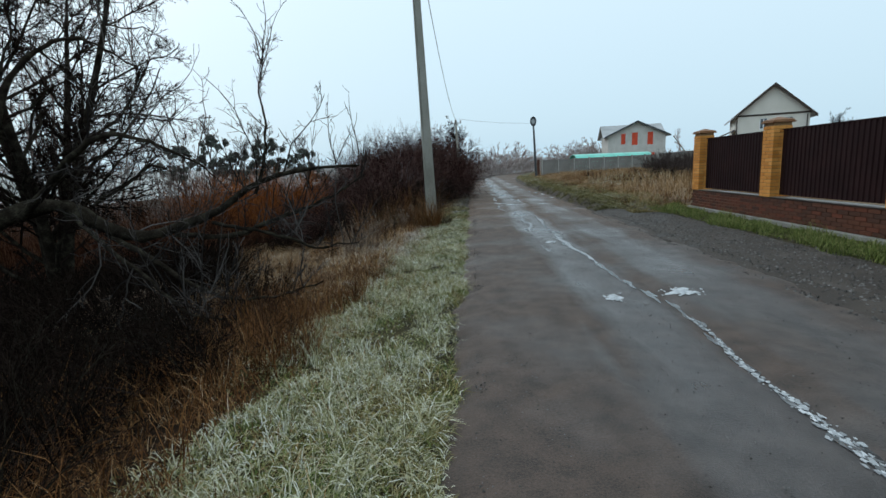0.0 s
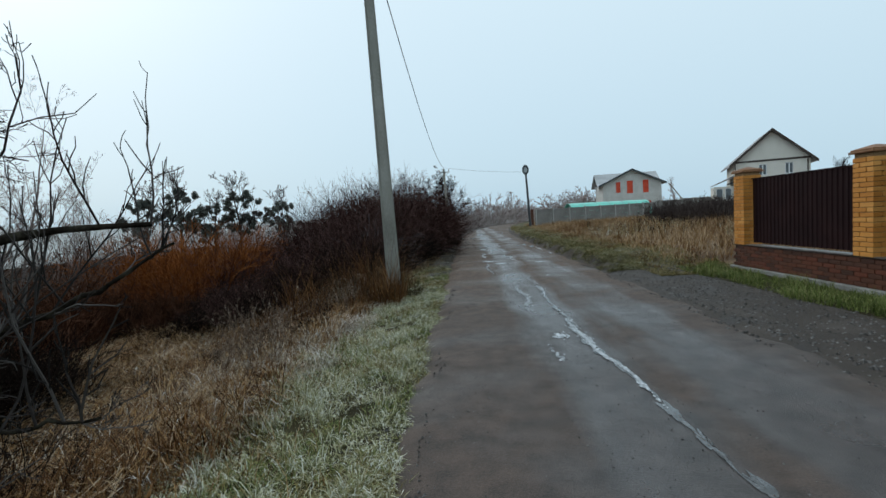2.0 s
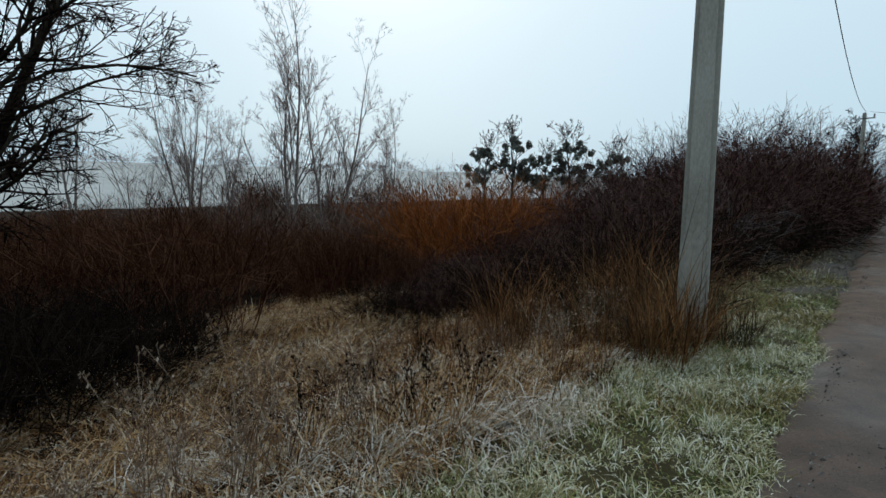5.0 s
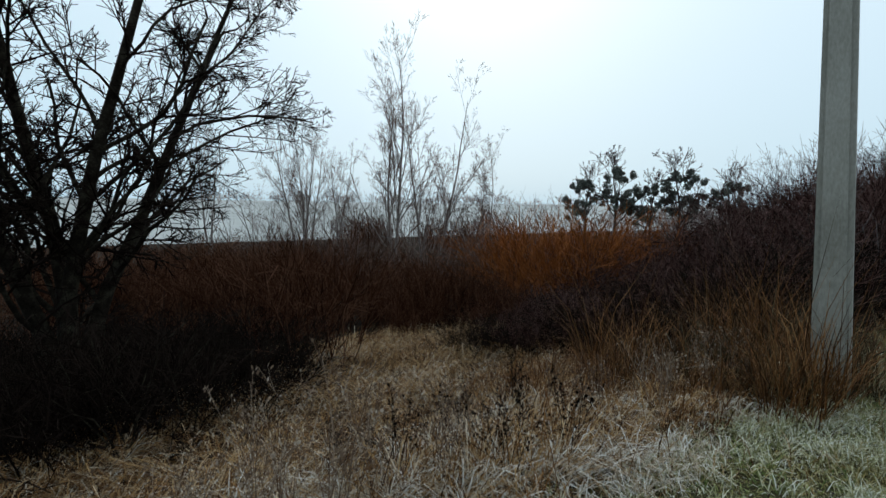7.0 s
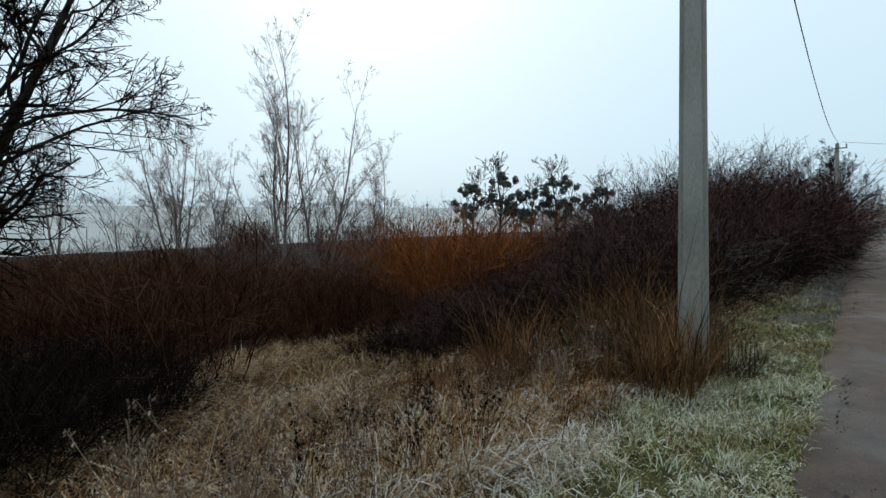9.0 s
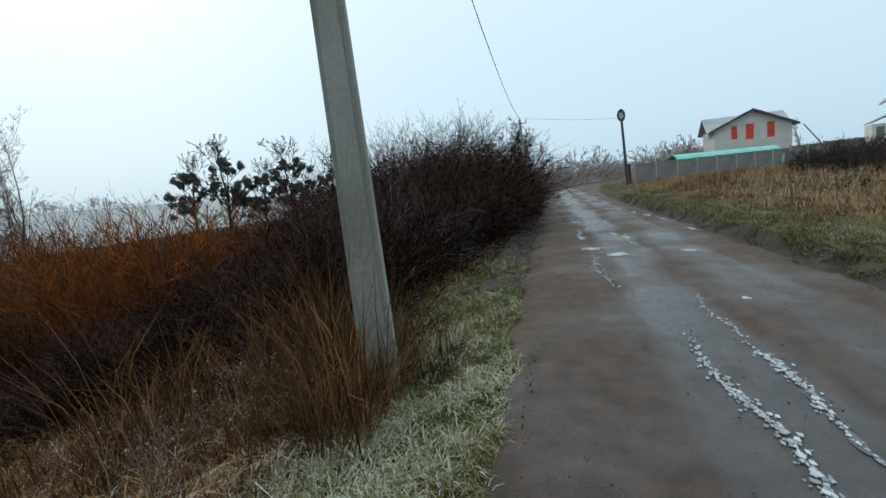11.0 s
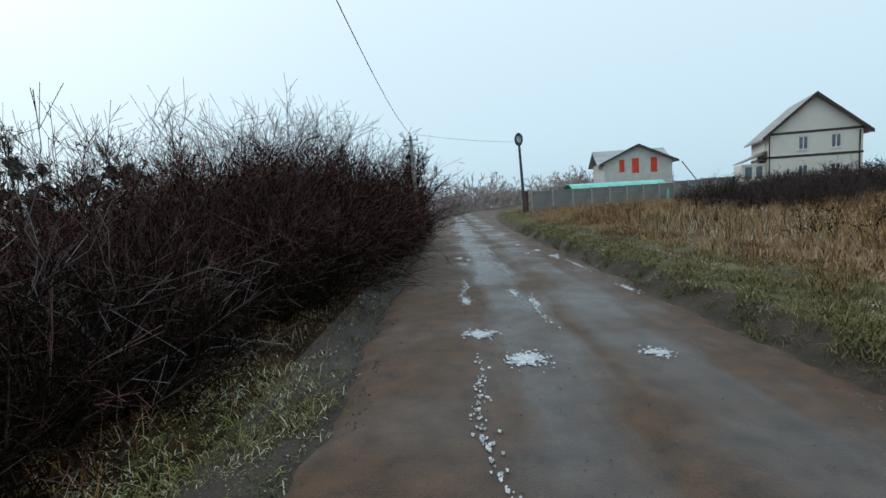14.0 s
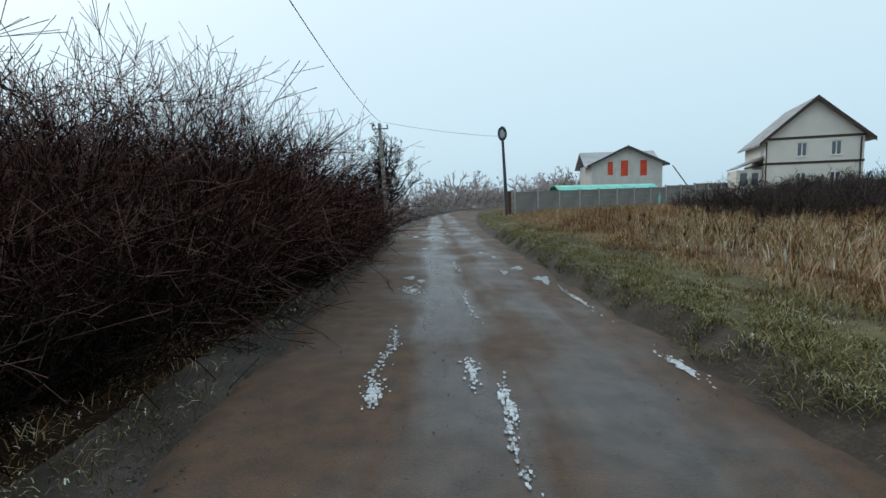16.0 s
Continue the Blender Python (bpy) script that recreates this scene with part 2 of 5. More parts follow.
def road_material():
    """Wet dirt and broken asphalt: grey wheel bands and brown mud between them."""
    m = bpy.data.materials.new("wet_dirt_road")
    m.use_nodes = True
    n, l = m.node_tree.nodes, m.node_tree.links
    b = n["Principled BSDF"]
    tc = n.new("ShaderNodeTexCoord")
    sep = n.new("ShaderNodeSeparateXYZ")
    l.new(tc.outputs["Object"], sep.inputs[0])
    warp, grain, patch, pores = (n.new("ShaderNodeTexNoise") for _ in range(4))
    for node, s, d in ((warp, 0.6, 6), (grain, 95, 7), (patch, 1.4, 6), (pores, 4.5, 12)):
        node.inputs["Scale"].default_value, node.inputs["Detail"].default_value = s, d
        l.new(tc.outputs["Object"], node.inputs["Vector"])
    mp = n.new("ShaderNodeMapping")
    mp.inputs["Scale"].default_value = (1.6, 0.22, 1)
    l.new(tc.outputs["Object"], mp.inputs[0])
    l.new(mp.outputs[0], patch.inputs["Vector"])
    wob = n.new("ShaderNodeMath")
    wob.operation = "MULTIPLY_ADD"
    wob.inputs[1].default_value = 1.1
    l.new(patch.outputs["Fac"], wob.inputs[0])
    l.new(sep.outputs["X"], wob.inputs[2])
    rng = n.new("ShaderNodeMapRange")
    rng.inputs["From Min"].default_value, rng.inputs["From Max"].default_value = -0.1, 4.2
    l.new(wob.outputs[0], rng.inputs["Value"])
    ramp = n.new("ShaderNodeValToRGB")
    e = ramp.color_ramp.elements
    steps = ((0.0, 0.05), (0.2, 0.05), (0.27, 0.1), (0.36, 0.75), (0.46, 0.65), (0.53, 0.08), (0.6, 0.5), (0.72, 0.62), (0.8, 0.06), (1.0, 0.05))
    while len(e) < len(steps):
        e.new(0.5)
    for i, (p, v) in enumerate(steps):
        e[i].position, e[i].color = p, (v, v, v, 1)
    l.new(rng.outputs[0], ramp.inputs[0])
    blot = n.new("ShaderNodeMath")
    blot.operation = "MULTIPLY_ADD"
    blot.inputs[1].default_value, blot.inputs[2].default_value = 2.0, -1.0
    l.new(warp.outputs["Fac"], blot.inputs[0])
    tot = n.new("ShaderNodeMath")
    tot.operation, tot.use_clamp = "ADD", True
    l.new(ramp.outputs[0], tot.inputs[0])
    l.new(blot.outputs[0], tot.inputs[1])
    along = n.new("ShaderNodeMapRange")
    along.inputs["From Min"].default_value, along.inputs["From Max"].default_value = 8.0, 15.0
    along.inputs["To Min"].default_value, along.inputs["To Max"].default_value = 0.55, 0.0
    l.new(sep.outputs["Y"], along.inputs["Value"])
    drier = n.new("ShaderNodeMath")
    drier.operation, drier.use_clamp = "ADD", True
    l.new(tot.outputs[0], drier.inputs[0])
    l.new(along.outputs[0], drier.inputs[1])
    mud = n.new("ShaderNodeValToRGB")
    mud.color_ramp.elements[0].position, mud.color_ramp.elements[0].color = 0.34, (0.02, 0.0105, 0.0055, 1)
    mud.color_ramp.elements[1].position, mud.color_ramp.elements[1].color = 0.66, (0.112, 0.056, 0.026, 1)
    grey = n.new("ShaderNodeValToRGB")
    grey.color_ramp.elements[0].position, grey.color_ramp.elements[0].color = 0.34, (0.019, 0.0158, 0.0152, 1)
    grey.color_ramp.elements[1].position, grey.color_ramp.elements[1].color = 0.66, (0.092, 0.077, 0.073, 1)
    half = n.new("ShaderNodeMix")
    half.inputs[0].default_value = 0.5
    l.new(grain.outputs["Fac"], half.inputs[2])
    l.new(pores.outputs["Fac"], half.inputs[3])
    l.new(half.outputs[0], mud.inputs[0])
    l.new(half.outputs[0], grey.inputs[0])
    mix = n.new("ShaderNodeMix")
    mix.data_type = "RGBA"
    l.new(drier.outputs[0], mix.inputs[0])
    l.new(mud.outputs[0], mix.inputs[6])
    l.new(grey.outputs[0], mix.inputs[7])
    l.new(mix.outputs[2], b.inputs["Base Color"])
    wet = n.new("ShaderNodeMapRange")
    wet.inputs["To Min"].default_value, wet.inputs["To Max"].default_value = 0.78, 0.2
    l.new(tot.outputs[0], wet.inputs["Value"])
    l.new(wet.outputs[0], b.inputs["Roughness"])
    b.inputs["Specular IOR Level"].default_value = 0.55
    bp = n.new("ShaderNodeBump")
    bp.inputs["Strength"].default_value, bp.inputs["Distance"].default_value = 0.7, 0.022
    l.new(half.outputs[0], bp.inputs["Height"])
    l.new(bp.outputs[0], b.inputs["Normal"])
    return m


M_ROAD = road_material()

# ---- builders ----
rng = np.random.default_rng(7)


def mesh_from(name, verts, faces, mats, smooth=False):
    me = bpy.data.meshes.new(name)
    me.from_pydata([tuple(v) for v in verts] if not isinstance(verts, np.ndarray) else verts.tolist(), [], faces.tolist() if isinstance(faces, np.ndarray) else faces)
    for m in mats if isinstance(mats, (list, tuple)) else [mats]:
        me.materials.append(m)
    if smooth:
        me.polygons.foreach_set("use_smooth", [True] * len(me.polygons))
    me.update()
    return me


def part(name, source, mat, parent, label=""):
    """Links a bmesh or mesh as one mesh object under a thing or part."""
    if isinstance(source, bmesh.types.BMesh):
        me = bpy.data.meshes.new(name)
        source.to_mesh(me)
        source.free()
        me.materials.append(mat)
    else:
        me = source
    ob = new(name, me)
    ob.parent = parent
    if label:
        ob["label"] = label
    return ob


def thing(name, m, label, category, group="", kind=""):
    ob = new(name)
    ob.empty_display_size = 0.2
    ob.matrix_world = m
    return tagged(ob, label, category, group, kind)


def box(bm, x0, x1, y0, y1, z0, z1):
    v = [bm.verts.new(p) for p in ((x0, y0, z0), (x1, y0, z0), (x1, y1, z0), (x0, y1, z0), (x0, y0, z1), (x1, y0, z1), (x1, y1, z1), (x0, y1, z1))]
    for f in ((0, 3, 2, 1), (4, 5, 6, 7), (0, 1, 5, 4), (1, 2, 6, 5), (2, 3, 7, 6), (3, 0, 4, 7)):
        bm.faces.new([v[i] for i in f])
    return bm


def boxes(*rows, bevel=0.0):
    bm = bmesh.new()
    for r in rows:
        box(bm, *r)
    if bevel:
        bmesh.ops.bevel(bm, geom=bm.edges[:], offset=bevel, segments=1, affect="EDGES")
    return bm


def prism(profile, y0, y1):
    """A profile in x and z, extruded from y0 to y1."""
    bm = bmesh.new()
    a = [bm.verts.new((x, y0, z)) for x, z in profile]
    b = [bm.verts.new((x, y1, z)) for x, z in profile]
    n = len(profile)
    bm.faces.new(a)
    bm.faces.new(b[::-1])
    for i in range(n):
        bm.faces.new((a[i], b[i], b[(i + 1) % n], a[(i + 1) % n]))
    bmesh.ops.recalc_face_normals(bm, faces=bm.faces[:])
    return bm


def tubes(P, R, sides=3):
    """Vertices and quads of tubes along B polylines P (B, n, 3) with radii R (B, n)."""
    B, n, _ = P.shape
    D = np.gradient(P, axis=1)
    D /= np.linalg.norm(D, axis=2, keepdims=True) + 1e-9
    ref = np.where(np.abs(D[:, :1, 2:3]) > 0.8, np.array([1.0, 0, 0]), np.array([0, 0, 1.0]))
    U = np.cross(D, ref)
    U /= np.linalg.norm(U, axis=2, keepdims=True) + 1e-9
    V = np.cross(D, U)
    a = np.arange(sides) * 2 * np.pi / sides
    ring = U[:, :, None] * np.cos(a)[:, None] + V[:, :, None] * np.sin(a)[:, None]
    verts = (P[:, :, None] + ring * R[:, :, None, None]).reshape(-1, 3)
    b, i, s = np.meshgrid(np.arange(B), np.arange(n - 1), np.arange(sides), indexing="ij")
    k = b * n * sides + i * sides
    f = np.stack([k + s, k + (s + 1) % sides, k + sides + (s + 1) % sides, k + sides + s], -1).reshape(-1, 4)
    return verts, f


def grow(start, way, length, r0, r1, n, wander, lift):
    """B branches of n steps from their starts; lift bends them up, wander shakes them."""
    B = len(start)
    P = np.empty((B, n + 1, 3))
    P[:, 0] = start
    d = way / np.linalg.norm(way, axis=1, keepdims=True)
    for i in range(n):
        d = d + rng.normal(0, wander, (B, 3)) + np.array([0, 0, lift])
        d /= np.linalg.norm(d, axis=1, keepdims=True)
        P[:, i + 1] = P[:, i] + d * (length / n)[:, None]
    t = np.linspace(0, 1, n + 1)
    return P, r0[:, None] * (1 - t) + r1[:, None] * t


def fork(P, R, count, lo, hi, spread, ratio, thin, n, wander, lift, tip):
    """count children from each branch, between lo and hi of its length."""
    B, m, _ = P.shape
    t = rng.uniform(lo, hi, (B, count)) * (m - 1)
    i = np.minimum(t.astype(int), m - 2)
    w = (t - i)[..., None]
    b = np.arange(B)[:, None]
    s = (P[b, i] * (1 - w) + P[b, i + 1] * w).reshape(-1, 3)
    d = (P[b, i + 1] - P[b, i]).reshape(-1, 3)
    d /= np.linalg.norm(d, axis=1, keepdims=True) + 1e-9
    side = rng.normal(0, 1, d.shape)
    side -= (side * d).sum(1, keepdims=True) * d
    side /= np.linalg.norm(side, axis=1, keepdims=True) + 1e-9
    L = np.repeat(np.linalg.norm(np.diff(P, axis=1), axis=2).sum(1), count) * ratio * rng.uniform(0.6, 1.2, B * count)
    L = L * (1.15 - 0.6 * (t / (m - 1)).ravel())
    r = (R[b, i] * thin).ravel()
    return grow(s, d + side * rng.uniform(0.6, 1.2, (len(s), 1)) * spread, L, r, np.maximum(r * 0.35, tip), n, wander, lift)


def wood(name, levels, mat, sides=3):
    vs, fs, k = [], [], 0
    for P, R in levels:
        v, f = tubes(P, R, sides)
        vs.append(v)
        fs.append(f + k)
        k += len(v)
    return mesh_from(name, np.concatenate(vs), np.concatenate(fs), mat, smooth=sides > 3)


def shrub(label, stems, height, spread, mat_stem, mat_twig, group, category="shrub", lean=0.5, twigs=(5, 5), tip=0.0016, lift=0.05, stem_r=0.011, wander=0.12, rough=0.7):
    """A leafless shrub: stems from one stool, and two orders of twigs."""
    ob = thing("shrub", Matrix.Identity(4), label, category, group)
    a = rng.uniform(0, 2 * np.pi, stems)
    q = np.sqrt(rng.uniform(0, 1, stems)) * spread
    base = np.stack([np.cos(a) * q * 0.75, np.sin(a) * q * 0.75, np.full(stems, -0.1)], 1)
    way = np.stack([np.cos(a) * lean * q / spread + rng.normal(0, 0.18, stems), np.sin(a) * lean * q / spread + rng.normal(0, 0.18, stems), np.ones(stems)], 1)
    L = height * (1.02 - rng.beta(1.2, 2.2, stems) * rough)
    P, R = grow(base, way, L, np.full(stems, stem_r) * rng.uniform(0.6, 1.3, stems), np.full(stems, tip), 9 if wander > 0.25 else 5, wander, 0.0)
    P1, R1 = fork(P, R, twigs[0], 0.10, 0.95, 0.9, 0.5, 0.6, 2, wander * 1.3, lift, tip)
    P2, R2 = fork(P1, R1, twigs[1], 0.12, 0.95, 0.95, 0.55, 0.75, 1, wander, lift, tip * 0.85)
    part("stem_clump", wood("stem_clump", [(P, R)], mat_stem, 3), mat_stem, ob)["kind"] = "stuff"
    part("crown", wood("crown", [(P1, R1), (P2, R2)], mat_twig), mat_twig, ob)["kind"] = "stuff"
    return ob


def tree(name, label, height, r, mat, mat_twig, group="", trunks=1, limbs=9, lean=0.15, spread=0.9, orders=(6, 6, 4), ratio=0.55, lift=0.06, start=0.25, ways=(), tip=0.002, wander=0.1, own_limbs=False, twist=1.3, sway=None):
    """A leafless tree: tapered trunks, limbs and two or three orders of twigs."""
    ob = thing(name, Matrix.Identity(4), label, "tree", group)
    a = rng.uniform(0, 2 * np.pi) + np.arange(trunks) * 2.4
    way = np.stack([np.cos(a) * lean, np.sin(a) * lean, np.ones(trunks)], 1)
    if ways:
        way = np.array(ways, float)
    base = np.stack([np.cos(a) * r * 0.8 * (trunks > 1), np.sin(a) * r * 0.8 * (trunks > 1), np.full(trunks, -0.2)], 1)
    P, R = grow(base, way, height * rng.uniform(0.85, 1.0, trunks), np.full(trunks, r), np.full(trunks, r * 0.12), 9, wander * 0.6 if sway is None else sway, 0.03)
    for k in range(trunks):
        part("trunk", wood("trunk", [(P[k:k + 1], R[k:k + 1])], mat, 8), mat, ob)
    P1, R1 = fork(P, R, limbs, start, 0.97, spread, ratio, 0.42, 6, wander, lift, tip)
    for k in range(len(P1) if own_limbs else 0):
        part("limb", wood("limb", [(P1[k:k + 1], R1[k:k + 1])], mat, 5), mat, ob)
    if not own_limbs:
        part("branchwork", wood("branchwork", [(P1, R1)], mat, 5), mat, ob)["kind"] = "stuff"
    lv, (Pk, Rk) = [], (P1, R1)
    for k, c in enumerate(orders):
        Pk, Rk = fork(Pk, Rk, c, 0.15, 0.98, 0.85, 0.48, 0.6, 2 if k < len(orders) - 1 else 1, wander * twist, lift, tip)
        lv.append((Pk, Rk))
    part("crown", wood("crown", lv, mat_twig), mat_twig, ob)["kind"] = "stuff"
    return ob


def blades(name, x, y, z, h, width, mat, label, category, lay=0.6, face=None):
    """Grass: each blade a bent, tapering ribbon of three faces' length."""
    n = len(x)
    a = rng.uniform(0, 2 * np.pi, n) if face is None else face
    t = rng.uniform(0.55, 1.0, n) * lay if lay > 1.45 else rng.uniform(0.3, 1.0, n) * lay
    d = np.stack([np.cos(a), np.sin(a), np.zeros(n)], 1)
    s = np.stack([-np.sin(a), np.cos(a), np.zeros(n)], 1) * (width / 2)[:, None]
    b = np.stack([x, y, z], 1)
    up = np.array([0, 0, 1.0])
    m = b + d * (h * 0.5 * np.sin(t * 0.8))[:, None] + up * (h * 0.55 * np.cos(t * 0.8))[:, None]
    e = m + d * (h * 0.5 * np.sin(t * 1.5))[:, None] + up * (h * 0.5 * np.cos(t * 1.5))[:, None]
    v = np.stack([b - s, b + s, m + s * 0.8, m - s * 0.8, e], 1).reshape(-1, 3)
    k = np.arange(n)[:, None] * 5
    faces = (k + np.array([0, 1, 2, 3])).tolist() + (k + np.array([3, 2, 4])).tolist()
    ob = new(name, mesh_from(name, v, faces, mat))
    return tagged(ob, label, category, kind="stuff")


def sprawl(name, label, limbs, mat, mat_twig, orders=(9, 6, 4)):
    """A tree whose main limbs run smoothly through given places (x, y, z, radius); shoots rise from them."""
    ob = thing(name, Matrix.Identity(4), label, "tree")
    n = 26
    P, R = np.empty((len(limbs), n, 3)), np.empty((len(limbs), n))
    for k, places in enumerate(limbs):
        q = np.array(places, float)
        q = np.concatenate([q[:1] * 2 - q[1:2], q, q[-1:] * 2 - q[-2:-1]])
        for i, t in enumerate(np.linspace(0, len(places) - 1.0001, n)):
            j, f = int(t), t - int(t)
            a, b, c, d = q[j:j + 4]
            v = 0.5 * (2 * b + (c - a) * f + (2 * a - 5 * b + 4 * c - d) * f ** 2 + (3 * b - a - 3 * c + d) * f ** 3)
            P[k, i], R[k, i] = v[:3], max(v[3], 0.005)
        P[k, 1:] += np.cumsum(rng.normal(0, 0.012, (n - 1, 3)), axis=0)
        R[k] *= 1 + 0.12 * np.sin(np.arange(n) * 2.1 + k)
        part("limb", wood("limb", [(P[k:k + 1], R[k:k + 1])], mat, 8), mat, ob)
    lv, (Pk, Rk) = [], (P, np.minimum(R, 0.022))
    n = 9 * len(limbs)
    base = P[rng.integers(0, len(limbs), n), rng.integers(9, 26, n)]
    S, T = grow(base, rng.normal(0, 0.35, (n, 3)) * (1, 1, 0) + (0.12, 0, 1), rng.uniform(0.35, 1.2, n), np.full(n, 0.008), np.full(n, 0.003), 6, 0.13, 0.06)
    lv += [(S, T), fork(S, T, 7, 0.15, 1.0, 0.8, 0.28, 0.7, 3, 0.2, 0.12, 0.0026)]
    for k, c in enumerate(orders):
        Pk, Rk = fork(Pk, Rk, c, 0.12, 1.0, 0.95, 0.26 if k == 0 else 0.42, 0.5 if k == 0 else 0.62, 6 if k == 0 else 3, 0.24, 0.13 if k == 0 else 0.05, 0.0024)
        lv.append((Pk, Rk))
    part("crown", wood("crown", lv, mat_twig), mat_twig, ob)["kind"] = "stuff"
    return ob


def grove(name, proto, spots, mat, label, category):
    """Far growth that nobody could count, joined into one object: spots (x, y, scale, turn)."""
    vs, fs, k = [], [], 0
    for o in proto.children:
        me = o.data
        v = np.empty(len(me.vertices) * 3)
        me.vertices.foreach_get("co", v)
        v = v.reshape(-1, 3)
        q = np.empty(len(me.loops), dtype=np.int32)
        me.loops.foreach_get("vertex_index", q)
        q = q.reshape(-1, 4)
        for x, y, s, t in spots:
            co, si = math.cos(t), math.sin(t)
            w = np.stack([v[:, 0] * co - v[:, 1] * si, v[:, 0] * si + v[:, 1] * co, v[:, 2]], 1) * s
            vs.append(w + np.array([x, y, float(ground_z(x, y))]))
            fs.append(q + k)
            k += len(v)
    return tagged(new(name, mesh_from(name, np.concatenate(vs), np.concatenate(fs), mat)), label, category, kind="stuff")


def smooth(a, b, x):
    t = np.clip((x - a) / (b - a), 0, 1)
    return t * t * (3 - 2 * t)


def bend(y):
    """How far the road swings to the side far ahead."""
    return 0.0022 * np.maximum(y - 30, 0) ** 2 * (y < 95) + (y >= 95) * (9.3 + 0.25 * (y - 95))


def lumps(x, y, s=1.0):
    return (np.sin(x * 1.7 * s + 1.3) * np.cos(y * 1.3 * s + 0.4) + 0.6 * np.sin(x * 3.9 * s - y * 2.7 * s) + 0.4 * np.cos(x * 7.1 * s + y * 6.3 * s)) / 2


def ground_z(x, y):
    x, y = np.asarray(x, float), np.asarray(y, float)
    u = x - bend(y)
    left = -0.02 - 0.5 * smooth(-1.7, -4.6, u) - 0.75 * smooth(-4.5, -11, u) + 0.6 * smooth(-16, -30, u) + 9.0 * smooth(-35, -330, u)
    apron = (1 - smooth(12.5, 16.5, y)) * smooth(-40, -39, y)
    right = 0.23 * smooth(3.2, 3.5, u + 0.13 * lumps(y * 1.3, 2.0) + 0.06 * lumps(y * 3.7, 1.0)) * (1 - apron) + 0.1 * smooth(4, 10, u) + 0.3 * smooth(10, 32, u)
    z = np.where(u < 1.4, left, right)
    z = z + lumps(x, y) * 0.035 * (smooth(-1.2, -2.6, u) + smooth(3.4, 4.6, u) * (1 - 0.7 * apron))
    return z - 0.07 * smooth(-0.75, -0.45, u) * (1 - smooth(3.05, 3.3, u))

# ---- ground and road ----
gx = np.unique(np.concatenate([-np.geomspace(9, 900, 34)[::-1], np.arange(-9, 9.01, 0.25), np.geomspace(9.3, 900, 34)]))
gy = np.unique(np.concatenate([-np.geomspace(6, 300, 14)[::-1], np.arange(-6, 46.01, 0.35), np.geomspace(46.5, 1500, 40)]))
GX, GY = np.meshgrid(gx, gy, indexing="ij")
GV = np.stack([GX, GY, ground_z(GX, GY)], -1).reshape(-1, 3)
ny = len(gy)
gi, gj = np.meshgrid(np.arange(len(gx) - 1), np.arange(ny - 1), indexing="ij")
gk = (gi * ny + gj).ravel()
GF = np.stack([gk, gk + ny, gk + ny + 1, gk + 1], -1)
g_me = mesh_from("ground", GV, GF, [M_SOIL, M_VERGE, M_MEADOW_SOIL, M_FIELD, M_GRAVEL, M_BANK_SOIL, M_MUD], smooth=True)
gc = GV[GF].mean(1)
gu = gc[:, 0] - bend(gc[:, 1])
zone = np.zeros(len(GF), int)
zone[(gu > -2.0) & (gu < 1) & (gc[:, 1] < 14.5)] = 1
zone[(gu > -1.3) & (gu < 1) & (gc[:, 1] >= 14.5)] = 4
zone[gu > 3.55] = 2
zone[(gu > 2.5) & (gu < 3.4)] = 6
zone[(gu > 3.38) & (gu < 5.2)] = 5
zone[(gu > 3.0) & (gu < 4.7) & (gc[:, 1] < 14)] = 4
zone[(gu > 4.7) & (gu < 6.3) & (gc[:, 1] < 13.5)] = 1
zone[(gu < -38) | (gc[:, 1] > 150)] = 3
g_me.polygons.foreach_set("material_index", zone.astype(np.int32))
tagged(new("ground", g_me), "late-autumn ground of soil, dead leaves and frosted fields", "ground", kind="structure")

rx = np.linspace(-0.72, 3.42, 47)
ry = np.concatenate([np.arange(-14, 34, 0.09), np.geomspace(34, 130, 150)])
RX, RY = np.meshgrid(rx, ry, indexing="ij")
RW = RX + 0.17 * lumps(RY * 0.7, 3.0) + 0.08 * lumps(RY * 2.9, 1.0)
edge = smooth(-0.78, -0.38, RW) * (1 - smooth(3.0, 3.38, RW))
rut = -0.022 * np.exp(-((RX - 0.75 - 0.12 * np.sin(RY * 0.31)) / 0.28) ** 2) - 0.03 * np.exp(-((RX - 1.42 - 0.1 * np.sin(RY * 0.23 + 1)) / 0.2) ** 2) - 0.022 * np.exp(-((RX - 2.35 - 0.14 * np.sin(RY * 0.27 + 2)) / 0.3) ** 2)
RZ = -0.10 + 0.105 * edge + rut * edge + 0.006 * lumps(RX * 2, RY * 1.2) + 0.004 * lumps(RX * 7, RY * 6)
RV = np.stack([RX + bend(RY), RY, RZ], -1).reshape(-1, 3)
ri, rj = np.meshgrid(np.arange(len(rx) - 1), np.arange(len(ry) - 1), indexing="ij")
rk = (ri * len(ry) + rj).ravel()
road = new("road", mesh_from("road", RV, np.stack([rk, rk + len(ry), rk + len(ry) + 1, rk + 1], -1), M_ROAD, smooth=True))
tagged(road, "wet rutted dirt road with brown mud and grey wheel tracks", "road", kind="structure")


